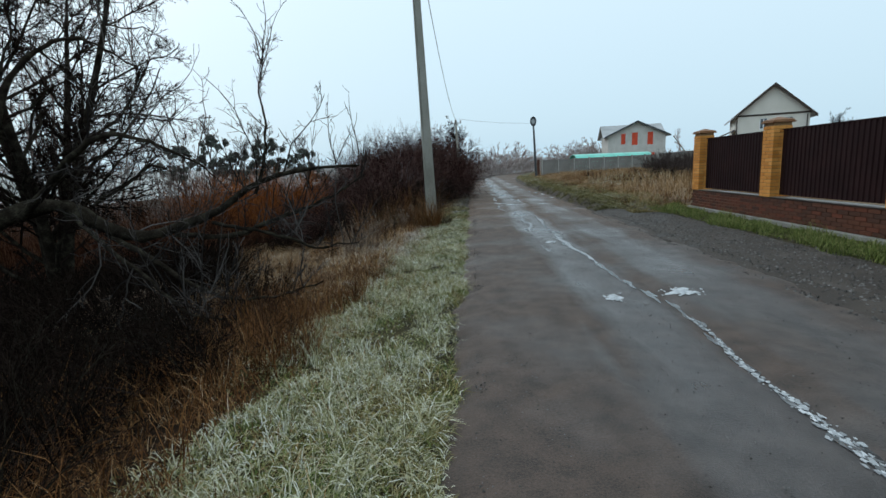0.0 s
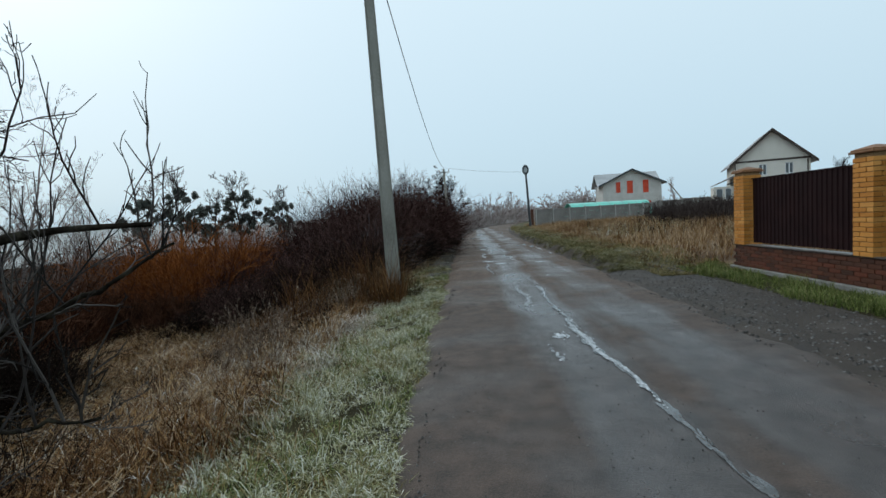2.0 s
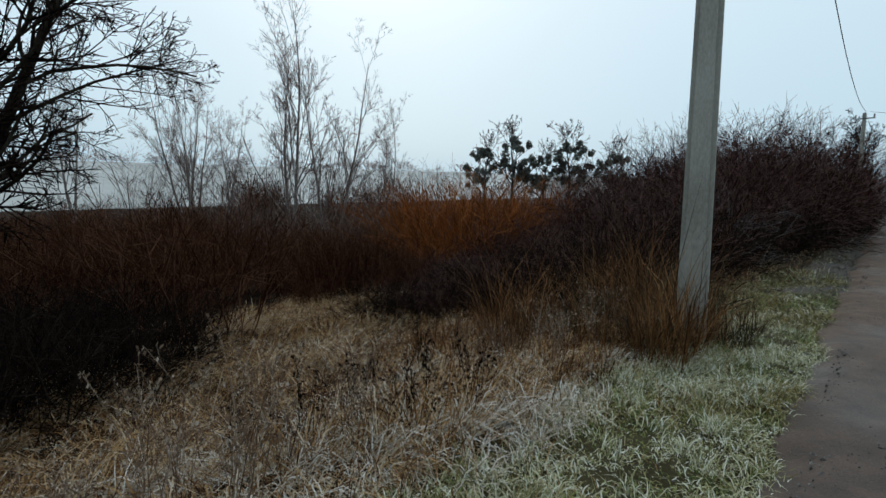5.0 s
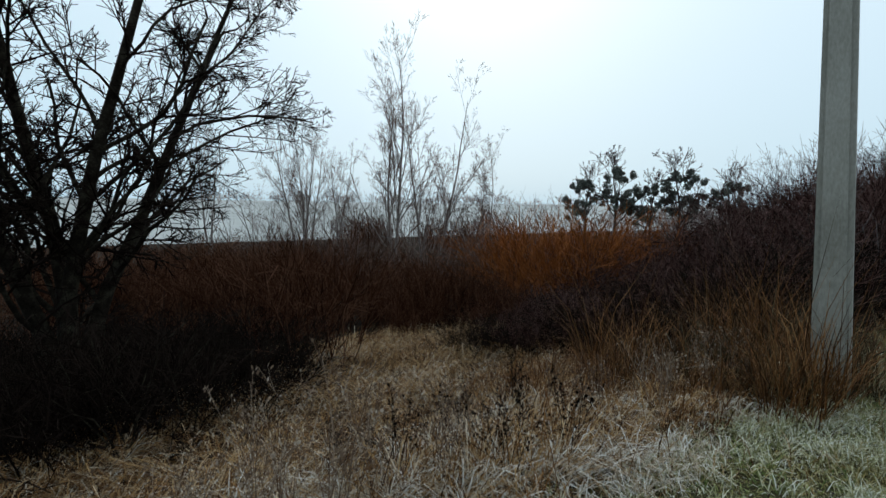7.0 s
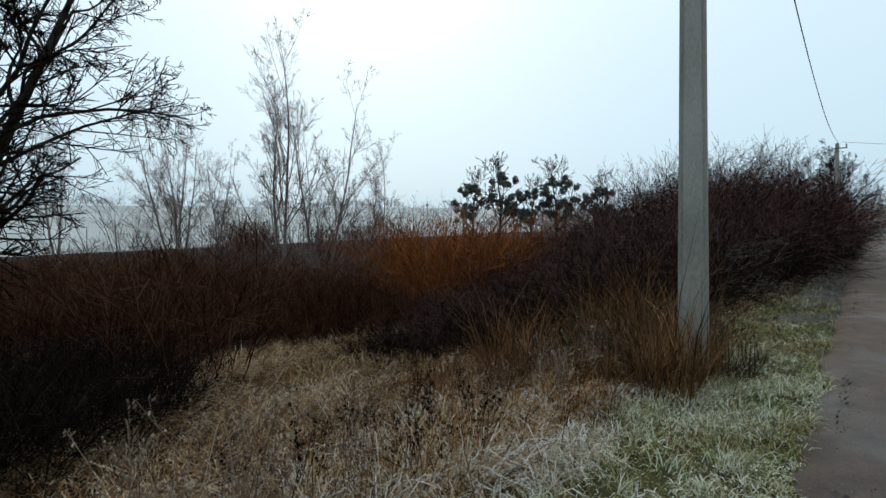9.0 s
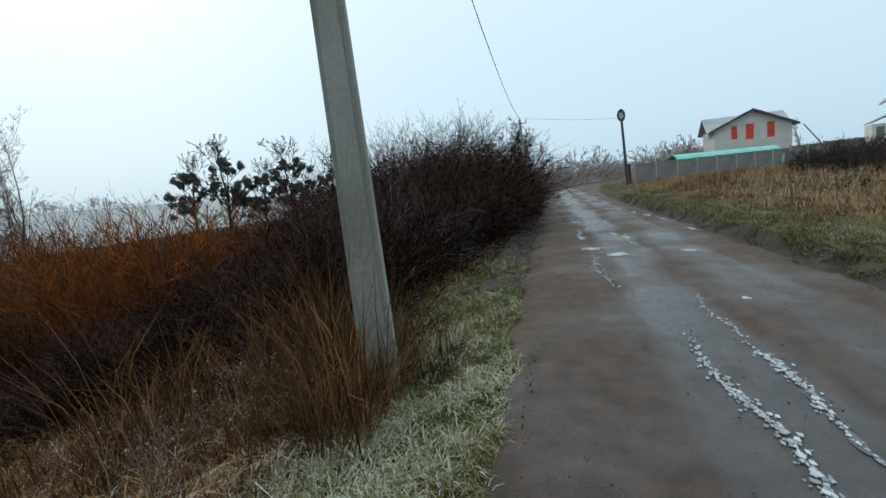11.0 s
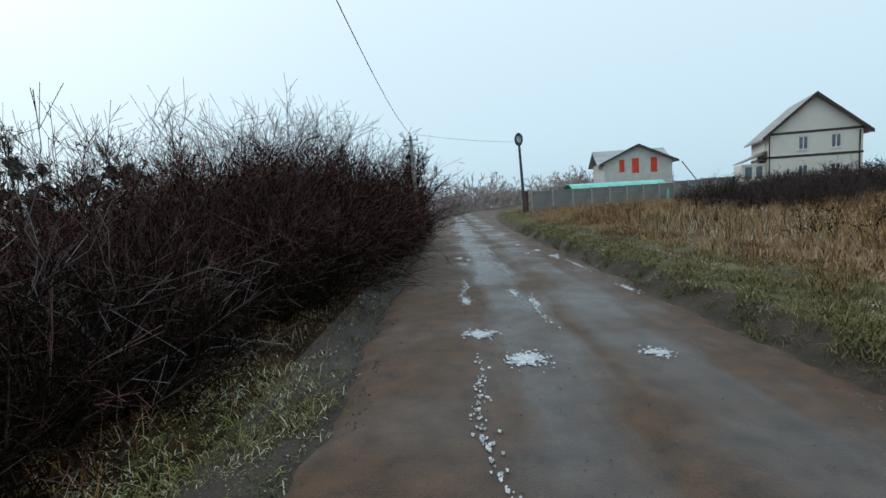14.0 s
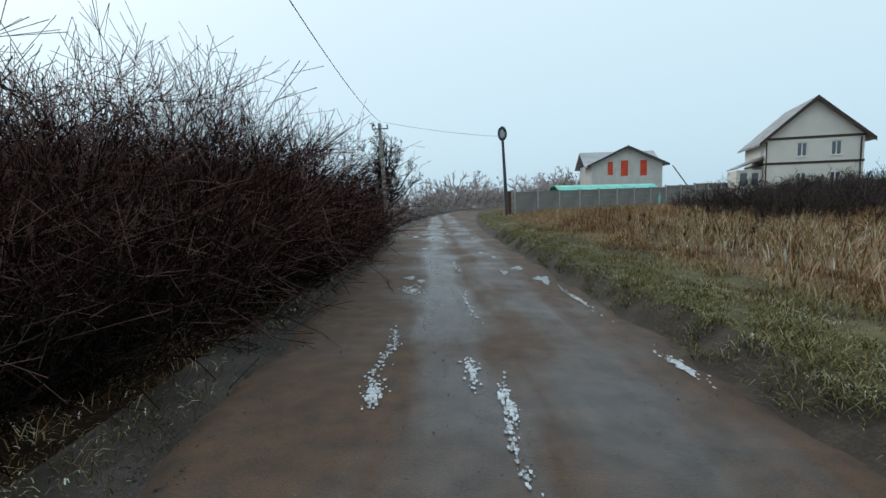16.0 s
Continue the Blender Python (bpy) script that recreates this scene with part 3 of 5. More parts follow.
# ---- brick and sheet-metal fence ----
FX = 5.98
PILLARS = (12.85, 9.6, 6.35, 3.1, -0.15, -3.4)
brick_me = boxes((-0.122, 0.122, -0.058, 0.058, -0.032, 0.032), bevel=0.004)
BRICK = bpy.data.meshes.new("brick")
brick_me.to_mesh(BRICK)
brick_me.free()
BRICK.materials.append(M_BRICK)
dark_me = boxes((-0.122, 0.122, -0.03, 0.03, -0.034, 0.034), bevel=0.006)
DARK = bpy.data.meshes.new("brick")
dark_me.to_mesh(DARK)
dark_me.free()
DARK.materials.append(M_DARK_BRICK)
PL_TOP = 0.56


def pillar(y, tall):
    ob = thing("brick_pillar", pose(FX, y, PL_TOP), "ochre yellow brick gate pillar with a flat metal cap on a red-brown plinth", "pillar", "fence pillars")
    core = part("core", boxes((-0.17, 0.17, -0.17, 0.17, -0.02, tall)), M_MORTAR, ob, "sandy mortar core")
    part("cap", boxes((-0.225, 0.225, -0.225, 0.225, tall, tall + 0.035), (-0.205, 0.205, -0.205, 0.205, tall + 0.035, tall + 0.06), bevel=0.006), M_CAP, ob, "brown folded metal cap")
    top = boxes((-0.2, 0.2, -0.2, 0.2, tall + 0.06, tall + 0.12))
    for v in top.verts:
        if v.co.z > tall + 0.1:
            v.co.x *= 0.12
            v.co.y *= 0.12
    part("cap_ridge", top, M_CAP, ob)
    return ob, core


def fence_bricks(ob, tall):
    rows = int(tall / 0.0735)
    for k in range(rows):
        z = 0.036 + k * 0.0735
        for s in range(4):
            flip = -1 if k % 2 else 1
            p = part("brick", BRICK, None, ob)
            p.matrix_basis = pose(0, 0, z, 0, 0, 90 * s) @ pose(0.064 * flip, -0.128 + 0.002 * math.sin(k * 3 + s), 0, 0, 0, 0)


pillars = [pillar(y, 1.53) for y in PILLARS]
y_lo, y_hi = PILLARS[-1] - 0.22, PILLARS[0] + 0.22
plinth = thing("fence_plinth", pose(FX, 0, 0), "low plinth of mottled red-brown brick on a grey concrete footing", "plinth", kind="structure")
part("plinth_core", boxes((-0.155, 0.155, y_lo + 0.03, y_hi - 0.03, -0.05, PL_TOP - 0.012)), M_DARK_MORTAR, plinth)
part("footing", boxes((-0.26, 0.26, y_lo - 0.05, y_hi + 0.05, -0.35, 0.10), bevel=0.01), M_FOOT, plinth, "grey concrete footing")
part("coping", boxes((-0.2, 0.2, y_lo - 0.01, y_hi + 0.01, PL_TOP - 0.012, PL_TOP - 0.002)), M_DARK_MORTAR, plinth)
for a, b in zip(PILLARS[1:], PILLARS[:-1]):
    y0, y1 = a + 0.2, b - 0.2
    sheet = thing("fence_panel", pose(FX, y0, PL_TOP), "dark brown profiled sheet-metal fence panel between brick pillars", "fence panel", "fence panels")
    prof, yy = [], 0.0
    while yy < y1 - y0 - 0.1:
        prof += [(yy, 0.0), (yy + 0.055, 0.0), (yy + 0.07, 0.018), (yy + 0.1, 0.018)]
        yy += 0.115
    prof.append((y1 - y0, 0.0))
    pv = [(-d, q, z) for z in (0.05, 1.38) for q, d in prof]
    k = len(prof)
    part("sheet", mesh_from("sheet", pv, [(i, i + 1, k + i + 1, k + i) for i in range(k - 1)], M_SHEET), None, sheet)
    for z in (0.3, 1.1):
        part("rail", boxes((0.004, 0.044, 0, y1 - y0, z, z + 0.04)), M_SHEET, sheet)
    part("top_strip", boxes((-0.026, 0.02, 0, y1 - y0, 1.375, 1.395)), M_SHEET, sheet)
    part("flashing", boxes((-0.19, 0.06, 0.01, y1 - y0 - 0.01, 0.002, 0.012)), M_FLASH, sheet, "frosted pale flashing strip")

# ---- poles and wires ----


def tapered(bm, w0, d0, w1, d1, z0, z1, x0=0.0, x1=0.0):
    v = [bm.verts.new(p) for p in ((x0 - w0, -d0, z0), (x0 + w0, -d0, z0), (x0 + w0, d0, z0), (x0 - w0, d0, z0), (x1 - w1, -d1, z1), (x1 + w1, -d1, z1), (x1 + w1, d1, z1), (x1 - w1, d1, z1))]
    for f in ((0, 3, 2, 1), (4, 5, 6, 7), (0, 1, 5, 4), (1, 2, 6, 5), (2, 3, 7, 6), (3, 0, 4, 7)):
        bm.faces.new([v[i] for i in f])
    return bm


def concrete_pole(x, y, h, lean_x, lean_y, w, label):
    ob = thing("utility_pole", pose(x, y, float(ground_z(x, y)) - 0.3, -lean_y, lean_x, 12), label, "utility pole", "roadside poles")
    bm = tapered(bmesh.new(), w, w * 0.85, w * 0.62, w * 0.55, 0, h)
    bmesh.ops.bevel(bm, geom=[e for e in bm.edges if abs(e.verts[0].co.z - e.verts[1].co.z) > 1], offset=w * 0.3, segments=2, affect="EDGES")
    part("pole", bm, M_CONCRETE, ob)
    part("crossarm", boxes((-0.45, 0.45, -w - 0.05, -w + 0.0, h - 0.35, h - 0.29), bevel=0.006), M_STEEL, ob, "dark steel crossarm")
    for s in (-0.4, 0.4):
        bm = bmesh.new()
        for zz, rr in ((0.0, 0.02), (0.05, 0.045), (0.09, 0.03), (0.12, 0.045), (0.16, 0.02)):
            bmesh.ops.create_cone(bm, cap_ends=True, segments=10, radius1=rr, radius2=rr * 0.8, depth=0.05, matrix=Matrix.Translation((s, -w - 0.025, h - 0.27 + zz)))
        part("insulator", bm, M_CERAMIC, ob, "brown ceramic insulator")
    return ob


concrete_pole(-1.50, 11.3, 6.95, -1.6, 0, 0.135, "tall grey concrete utility pole standing in dead grass")
concrete_pole(-1.55, 43.0, 6.0, -2.6, 0, 0.13, "grey concrete utility pole beside a bare tree")


def wire(a, b, sag, r, name="overhead_wire"):
    t = np.linspace(0, 1, 25)[:, None]
    p = np.array(a) * (1 - t) + np.array(b) * t
    p[:, 2] -= sag * 4 * (t * (1 - t))[:, 0]
    v, f = tubes(p[None], np.full((1, 25), r), 5)
    tagged(new(name, mesh_from(name, v, f, M_WIRE, smooth=True)), "thin black overhead wire strung between the poles", "wire", "overhead wires")


wire((-1.5, 11.2, 6.3), (-1.75, 42.9, 5.72), 0.85, 0.011)
wire((-1.6, 42.9, 5.7), (5.55, 48.0, 5.45), 0.12, 0.009)
wire((-1.8, 43.0, 5.72), (-1.0, 80.0, 5.6), 0.6, 0.011)
wire((-1.5, 11.4, 6.3), (-0.9, -24.0, 6.2), 0.5, 0.011)

# street lamp with an oval head
lamp = thing("street_lamp", pose(5.95, 48.2, 0.2, 0, -2.8, 0), "dark steel street lamp with an oval ring head", "street lamp")
bm = bmesh.new()
bmesh.ops.create_cone(bm, cap_ends=True, segments=12, radius1=0.13, radius2=0.085, depth=5.3, matrix=Matrix.Translation((0, 0, 2.5)))
part("post", bm, M_STEEL, lamp)
bm = bmesh.new()
ring = [(math.cos(i * math.pi / 14) * 0.30, math.sin(i * math.pi / 14) * 0.47) for i in range(28)]
for s, d in ((1.0, -0.07), (1.0, 0.07), (0.62, 0.07), (0.62, -0.07)):
    for x, z in ring:
        bm.verts.new((x * s, d, 5.45 + z * s))
bm.verts.ensure_lookup_table()
for q in range(4):
    for i in range(28):
        bm.faces.new([bm.verts[q * 28 + i], bm.verts[q * 28 + (i + 1) % 28], bm.verts[(q + 1) % 4 * 28 + (i + 1) % 28], bm.verts[(q + 1) % 4 * 28 + i]])
bmesh.ops.recalc_face_normals(bm, faces=bm.faces[:])
part("head_ring", bm, M_STEEL, lamp)
bm = bmesh.new()
bmesh.ops.create_cone(bm, cap_ends=True, segments=24, radius1=0.19, radius2=0.17, depth=0.06, matrix=pose(0, 0, 5.45, 90, 0, 0) @ Matrix.Diagonal((1, 1.55, 1, 1)))
part("lamp_glass", bm, M_LENS, lamp, "pale glass in the lamp head")
part("bracket", boxes((-0.05, 0.05, -0.05, 0.05, 5.0, 5.12)), M_STEEL, lamp)

# ---- concrete panel fence ----
A, B = Vector((6.75, 50.0, 0)), Vector((30.0, 63.0, 0))
run = (B - A).normalized()
ang = math.degrees(math.atan2(run.y, run.x))
step = 2.12
for i in range(24):
    p = A + run * step * i
    g = float(ground_z(p.x, p.y))
    top = 1.85 + 0.028 * i + (0.12 if i > 7 else 0) + (0.1 if i > 9 else 0)
    f = thing("concrete_fence_section", pose(p.x, p.y, g - 0.2, 0, 0, ang), "grey concrete fence section with a paler post", "fence", "concrete fence")
    part("post", boxes((-0.07, 0.07, -0.08, 0.08, 0, top - g + 0.26), bevel=0.01), M_FENCE_POST, f, "pale concrete post")
    n = 4
    hh = (top - g + 0.2) / n
    for k in range(n):
        part("panel", boxes((0.07, step - 0.07, -0.025, 0.025, k * hh + 0.006, (k + 1) * hh), bevel=0.006), M_FENCE_CONC, f)
gate = thing("gate_post", pose(6.35, 49.8, 0.1), "short rust-brown gate post at the end of a concrete fence", "post")
part("post", boxes((-0.13, 0.13, -0.13, 0.13, 0, 1.75), bevel=0.015), M_RUST, gate)
part("post_cap", boxes((-0.15, 0.15, -0.15, 0.15, 1.75, 1.8), bevel=0.01), M_RUST, gate)

# ---- greenhouse ----
gh = thing("greenhouse", pose(11.6, 58.4, 0.2, 0, 0, 6), "long tunnel greenhouse covered in turquoise plastic film", "greenhouse")
arc = [(-1.6 * math.cos(i * math.pi / 12), 0.9 + 1.32 * math.sin(i * math.pi / 12)) for i in range(13)]
outl = [(-1.6, 0)] + arc + [(1.6, 0)]
inn = [(x * 0.985, z * 0.985) for x, z in outl][::-1]
bm = prism(outl + inn, 0, 9.2)
for v in bm.verts:
    v.co.z += 0.03 * math.sin(v.co.y * 2.1) * (v.co.z > 1)
bmesh.ops.rotate(bm, verts=bm.verts, matrix=Matrix.Rotation(radians(-90), 3, "Z"))
part("film", bm, M_FILM, gh)
for i in range(7):
    hoop = np.array([[(0.02 + i * 1.525, x * 1.01, z * 1.01) for x, z in outl]])
    v, fq = tubes(hoop, np.full(hoop.shape[:2], 0.018), 5)
    part("hoop", mesh_from("hoop", v, fq, M_LENS), None, gh)


# ---- houses ----
def wall(w, h, thick, holes, base=0.0):
    """A wall along x, its outer face at y = 0, with openings (x0, x1, z0, z1) right through."""
    bm = bmesh.new()
    xs = sorted({0.0, w, *(v for o in holes for v in o[:2])})
    zs = sorted({base, h, *(v for o in holes for v in o[2:])})
    nx, nz = len(xs) - 1, len(zs) - 1
    solid = [[not any(o[0] < (xs[i] + xs[i + 1]) / 2 < o[1] and o[2] < (zs[j] + zs[j + 1]) / 2 < o[3] for o in holes) for j in range(nz)] for i in range(nx)]
    V = {}

    def v(i, j, k):
        if (i, j, k) not in V:
            V[i, j, k] = bm.verts.new((xs[i], thick * k, zs[j]))
        return V[i, j, k]

    for i in range(nx):
        for j in range(nz):
            if not solid[i][j]:
                continue
            bm.faces.new((v(i, j, 0), v(i + 1, j, 0), v(i + 1, j + 1, 0), v(i, j + 1, 0)))
            bm.faces.new((v(i, j, 1), v(i, j + 1, 1), v(i + 1, j + 1, 1), v(i + 1, j, 1)))
            if i == 0 or not solid[i - 1][j]:
                bm.faces.new((v(i, j, 0), v(i, j + 1, 0), v(i, j + 1, 1), v(i, j, 1)))
            if i == nx - 1 or not solid[i + 1][j]:
                bm.faces.new((v(i + 1, j, 0), v(i + 1, j, 1), v(i + 1, j + 1, 1), v(i + 1, j + 1, 0)))
            if j == 0 or not solid[i][j - 1]:
                bm.faces.new((v(i, j, 0), v(i, j, 1), v(i + 1, j, 1), v(i + 1, j, 0)))
            if j == nz - 1 or not solid[i][j + 1]:
                bm.faces.new((v(i, j + 1, 0), v(i + 1, j + 1, 0), v(i + 1, j + 1, 1), v(i, j + 1, 1)))
    return bm


def window(parent, m, o, mull=True):
    """A framed window in the opening o of a wall at m."""
    x0, x1, z0, z1 = o
    t = 0.07
    rows = [(x0, x0 + t, 0.06, 0.14, z0, z1), (x1 - t, x1, 0.06, 0.14, z0, z1), (x0 + t, x1 - t, 0.06, 0.14, z0, z0 + t), (x0 + t, x1 - t, 0.06, 0.14, z1 - t, z1)]
    if mull:
        rows.append(((x0 + x1) / 2 - 0.04, (x0 + x1) / 2 + 0.04, 0.062, 0.138, z0 + t, z1 - t))
    w = part("window", boxes(*rows), M_PVC, parent, "white plastic window frame")
    w.matrix_basis = m
    part("pane", boxes((x0 + t - 0.01, x1 - t + 0.01, 0.095, 0.105, z0 + t - 0.01, z1 - t + 0.01)), M_GLASS, w, "dark reflecting glass")
    part("sill", boxes((x0 - 0.06, x1 + 0.06, -0.09, 0.058, z0 - 0.05, z0 - 0.004)), M_PVC, w)


# cream house, gable towards the road
W2, D2, E2, H2 = 6.9, 8.0, 5.95, 9.05
h2 = thing("house", pose(30.2, 58.0, 0.0, 0, 0, -22), "cream two-storey house with dark brown gabled roof and brown bands", "house", "houses")
front = [(2.25, 3.0, 4.35, 5.55), (4.65, 5.4, 4.35, 5.55), (2.25, 3.0, 1.75, 3.0), (4.65, 5.4, 1.75, 3.0)]
part("front_wall", wall(W2, E2, 0.3, front), M_HOUSE_CREAM, h2)
part("gable", prism([(0, E2 + 0.004), (W2, E2 + 0.004), (W2 / 2, H2)], 0, 0.3), M_HOUSE_CREAM, h2)
for o in front:
    window(h2, Matrix.Identity(4), o)
mL = pose(0, D2, 0, 0, 0, -90)
sideh = [(6.3, 7.0, 1.6, 3.0), (6.4, 7.0, 4.4, 5.6)]
p = part("side_wall", wall(D2 - 0.304, E2, 0.3, sideh), M_HOUSE_CREAM, h2)
p.matrix_basis = mL
for o in sideh:
    window(h2, mL, o)
p = part("side_wall", wall(D2 - 0.304, E2, 0.3, []), M_HOUSE_CREAM, h2)
p.matrix_basis = pose(W2, 0.304, 0, 0, 0, 90)
part("back_wall", wall(W2 - 0.61, E2, 0.3, []), M_HOUSE_CREAM, h2).matrix_basis = pose(W2 - 0.305, D2, 0, 0, 0, 180)
part("back_gable", prism([(0, E2 + 0.004), (W2, E2 + 0.004), (W2 / 2, H2)], D2 - 0.3, D2), M_HOUSE_CREAM, h2)
sl = (H2 - E2) / (W2 / 2)
for s in (0, 1):
    a = [(-0.6, E2 - 0.6 * sl + 0.02), (W2 / 2, H2 + 0.02), (W2 / 2, H2 + 0.24), (-0.6, E2 - 0.6 * sl + 0.2)]
    if s:
        a = [(W2 - x, z) for x, z in a]
    roof = part("roof", prism(a, -0.45, D2 + 0.45), M_ROOF_BROWN, h2)
    b = [(x, z - 0.1) for x, z in a[:2]] + [(x, z + 0.03) for x, z in a[2:]]
    part("bargeboard", prism(b, -0.53, -0.455), M_TRIM_BROWN, roof, "dark brown bargeboard")
for z in (3.72, E2 - 0.12):
    part("band", boxes((-0.04, W2 + 0.04, -0.05, -0.002, z, z + 0.2)), M_TRIM_BROWN, h2, "dark brown band")
    part("band", boxes((-0.05, -0.002, 0.0, D2, z, z + 0.2)), M_TRIM_BROWN, h2)
for x in (0.1, W2 - 0.16):
    part("downpipe", boxes((x - 0.14, x - 0.04, -0.13, -0.052, 0, E2 - 0.2), bevel=0.02), M_TRIM_BROWN, h2, "dark brown downpipe")
part("porch_roof", prism([(-2.1, 3.5), (-2.1, 3.62), (-0.06, 4.55), (-0.06, 4.35)], 0.5, 5.2), M_ROOF_BROWN, h2)
part("porch_wall", wall(2.0, 3.4, 0.2, [(0.25, 0.95, 1.9, 3.2), (1.15, 1.8, 1.9, 3.2)]), M_HOUSE_CREAM, h2).matrix_basis = pose(-2.06, 0.8, 0)
for o in ((0.25, 0.95, 1.9, 3.2), (1.15, 1.8, 1.9, 3.2)):
    window(h2, pose(-2.06, 0.8, 0), o, False)
part("porch_wall", wall(4.0, 3.4, 0.2, []), M_HOUSE_CREAM, h2).matrix_basis = pose(-2.06, 5.0, 0, 0, 0, -90)

# unfinished grey house with red boards in its openings
W1, D1 = 7.7, 8.0
h1 = thing("house", pose(19.2, 71.0, 0.0, 0, 0, -8), "unfinished grey block house with orange-red boarded windows", "house", "houses")
front = [(1.75, 2.35, 3.75, 5.25), (3.2, 4.0, 3.6, 5.35), (5.3, 6.05, 3.6, 5.35), (5.4, 6.3, 1.0, 2.5)]
part("front_wall", wall(W1, 4.55, 0.35, [o if o[3] < 4.5 else (*o[:3], 4.55) for o in front]), M_HOUSE_GREY, h1)
part("gable", prism([(0.0, 4.554), (1.75, 4.554), (1.75, 5.25), (2.35, 5.25), (2.35, 4.554), (3.2, 4.554), (3.2, 5.35), (4.0, 5.35), (4.0, 4.554), (5.3, 4.554), (5.3, 5.35), (6.05, 5.35), (6.05, 4.554), (W1, 4.554), (W1, 4.95), (W1 / 2, 6.75), (0, 4.95)], 0, 0.35), M_HOUSE_GREY, h1)
for x0, x1, z0, z1 in front:
    part("window_board", boxes((x0 + 0.01, x1 - 0.01, 0.06, 0.11, z0 + 0.01, z1 - 0.01)), M_ORANGE_FOAM, h1, "orange-red board filling a window opening")
for m, w in ((pose(0, D1, 0, 0, 0, -90), D1 - 0.354), (pose(W1, 0.354, 0, 0, 0, 90), D1 - 0.354)):
    part("side_wall", wall(w, 4.95, 0.35, []), M_HOUSE_GREY, h1).matrix_basis = m
part("back_wall", wall(W1 - 0.71, 4.95, 0.35, []), M_HOUSE_GREY, h1).matrix_basis = pose(W1 - 0.355, D1, 0, 0, 0, 180)
sl = 1.8 / (W1 / 2)
for s in (0, 1):
    a = [(-0.6, 4.95 - 0.6 * sl + 0.02), (W1 / 2, 6.77), (W1 / 2, 6.95), (-0.6, 4.95 - 0.6 * sl + 0.18)]
    if s:
        a = [(W1 - x, z) for x, z in a]
    roof = part("roof", prism(a, -0.5, 4.2), M_ROOF_GREY, h1, "frosted grey roof sheets")
    b = [(x, z - 0.05) for x, z in a[:2]] + [(x, z + 0.02) for x, z in a[2:]]
    part("bargeboard", prism(b, -0.58, -0.505), M_STEEL, roof)
bm = prism([(1.0, 4.75), (4.6, 6.6), (4.6, 6.75), (0.95, 4.9)], -0.65, W1 + 0.35)
bmesh.ops.transform(bm, verts=bm.verts, matrix=Matrix(((0, 1, 0, 0), (1, 0, 0, 0), (0, 0, 1, 0), (0, 0, 0, 1))))
bmesh.ops.recalc_face_normals(bm, faces=bm.faces[:])
part("main_roof", bm, M_ROOF_GREY, h1, "frosted grey roof sheets")
bm = prism([(8.2, 4.75), (4.6, 6.6), (4.6, 6.75), (8.25, 4.9)], -0.65, W1 + 0.35)
bmesh.ops.transform(bm, verts=bm.verts, matrix=Matrix(((0, 1, 0, 0), (1, 0, 0, 0), (0, 0, 1, 0), (0, 0, 0, 1))))
bmesh.ops.recalc_face_normals(bm, faces=bm.faces[:])
part("main_roof", bm, M_ROOF_GREY, h1)
plank = new("leaning_plank", mesh_from("leaning_plank", *tubes(np.array([[(27.6, 69.2, 4.6), (30.6, 68.8, 0.35)]]), np.full((1, 2), 0.07), 4), M_WOOD))
tagged(plank, "long weathered plank leaning against a house wall", "plank")

# ---- plants ----


def plant(proto, x, y, s=1.0, turn=None, lean=(0, 0), dz=0.0, sz=None):
    rz = rng.uniform(0, 360) if turn is None else turn
    ob = copy_thing(proto, pose(x, y, float(ground_z(x, y)) + dz, lean[0], lean[1], rz))
    ob.scale = (s, s, sz or s)
    return ob


def retire(*protos):
    for p in protos:
        for o in (*p.children_recursive, p):
            bpy.data.objects.remove(o)


# roadside hedge of dark maroon shrubs
hedge = [shrub("dense leafless maroon-brown roadside shrub in winter", 50, 2.45, 0.85, M_BARK, M_TWIG_MAROON, "roadside hedge", lean=0.48, twigs=(7, 4), tip=0.0036, stem_r=0.013, wander=0.2, lift=0.08) for _ in range(4)]
high = [shrub("tall dense leafless maroon-brown roadside shrub", 64, 3.75, 1.15, M_BARK, M_TWIG_MAROON, "roadside hedge", lean=0.5, twigs=(9, 6), tip=0.0038, stem_r=0.016, wander=0.27, lift=0.05, rough=0.6) for _ in range(3)]
dark = [shrub("tangled shrub added to darken the shaded foot of the hedge", 46, 1.5, 0.85, M_BARK, M_TWIG_DARK, "roadside hedge", lean=0.8, twigs=(5, 4), tip=0.005, wander=0.25) for _ in range(2)]
arch = [shrub("arching frosted branches on the face of the hedge", 9, 2.1, 0.5, M_TWIG_FROST, M_TWIG_FROST, "frosted branches", lean=1.3, twigs=(4, 3), tip=0.0028, stem_r=0.008, wander=0.38, lift=-0.02) for _ in range(3)]
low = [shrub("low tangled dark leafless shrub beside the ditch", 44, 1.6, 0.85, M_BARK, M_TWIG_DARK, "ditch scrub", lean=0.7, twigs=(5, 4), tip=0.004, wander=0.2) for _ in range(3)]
brown = [shrub("rusty brown leafless thicket shrub", 34, 2.3, 0.95, M_TWIG_BROWN, M_TWIG_BROWN, "brown thicket", lean=0.4, twigs=(6, 4), tip=0.0046, rough=0.9, lift=0.1) for _ in range(3)]
tall = [shrub("tall thin frosted saplings in the thicket", 7, 3.4, 0.8, M_BIRCH_TWIG, M_BIRCH_TWIG, "thicket saplings", lean=0.25, twigs=(9, 5), tip=0.0034, wander=0.07, lift=0.1) for _ in range(2)]
willow = shrub("round orange-brown willow bush with fine upright twigs", 230, 2.5, 1.9, M_TWIG_ORANGE, M_TWIG_ORANGE, "", lean=0.6, twigs=(5, 4), tip=0.005, lift=0.12, wander=0.05, rough=0.45)

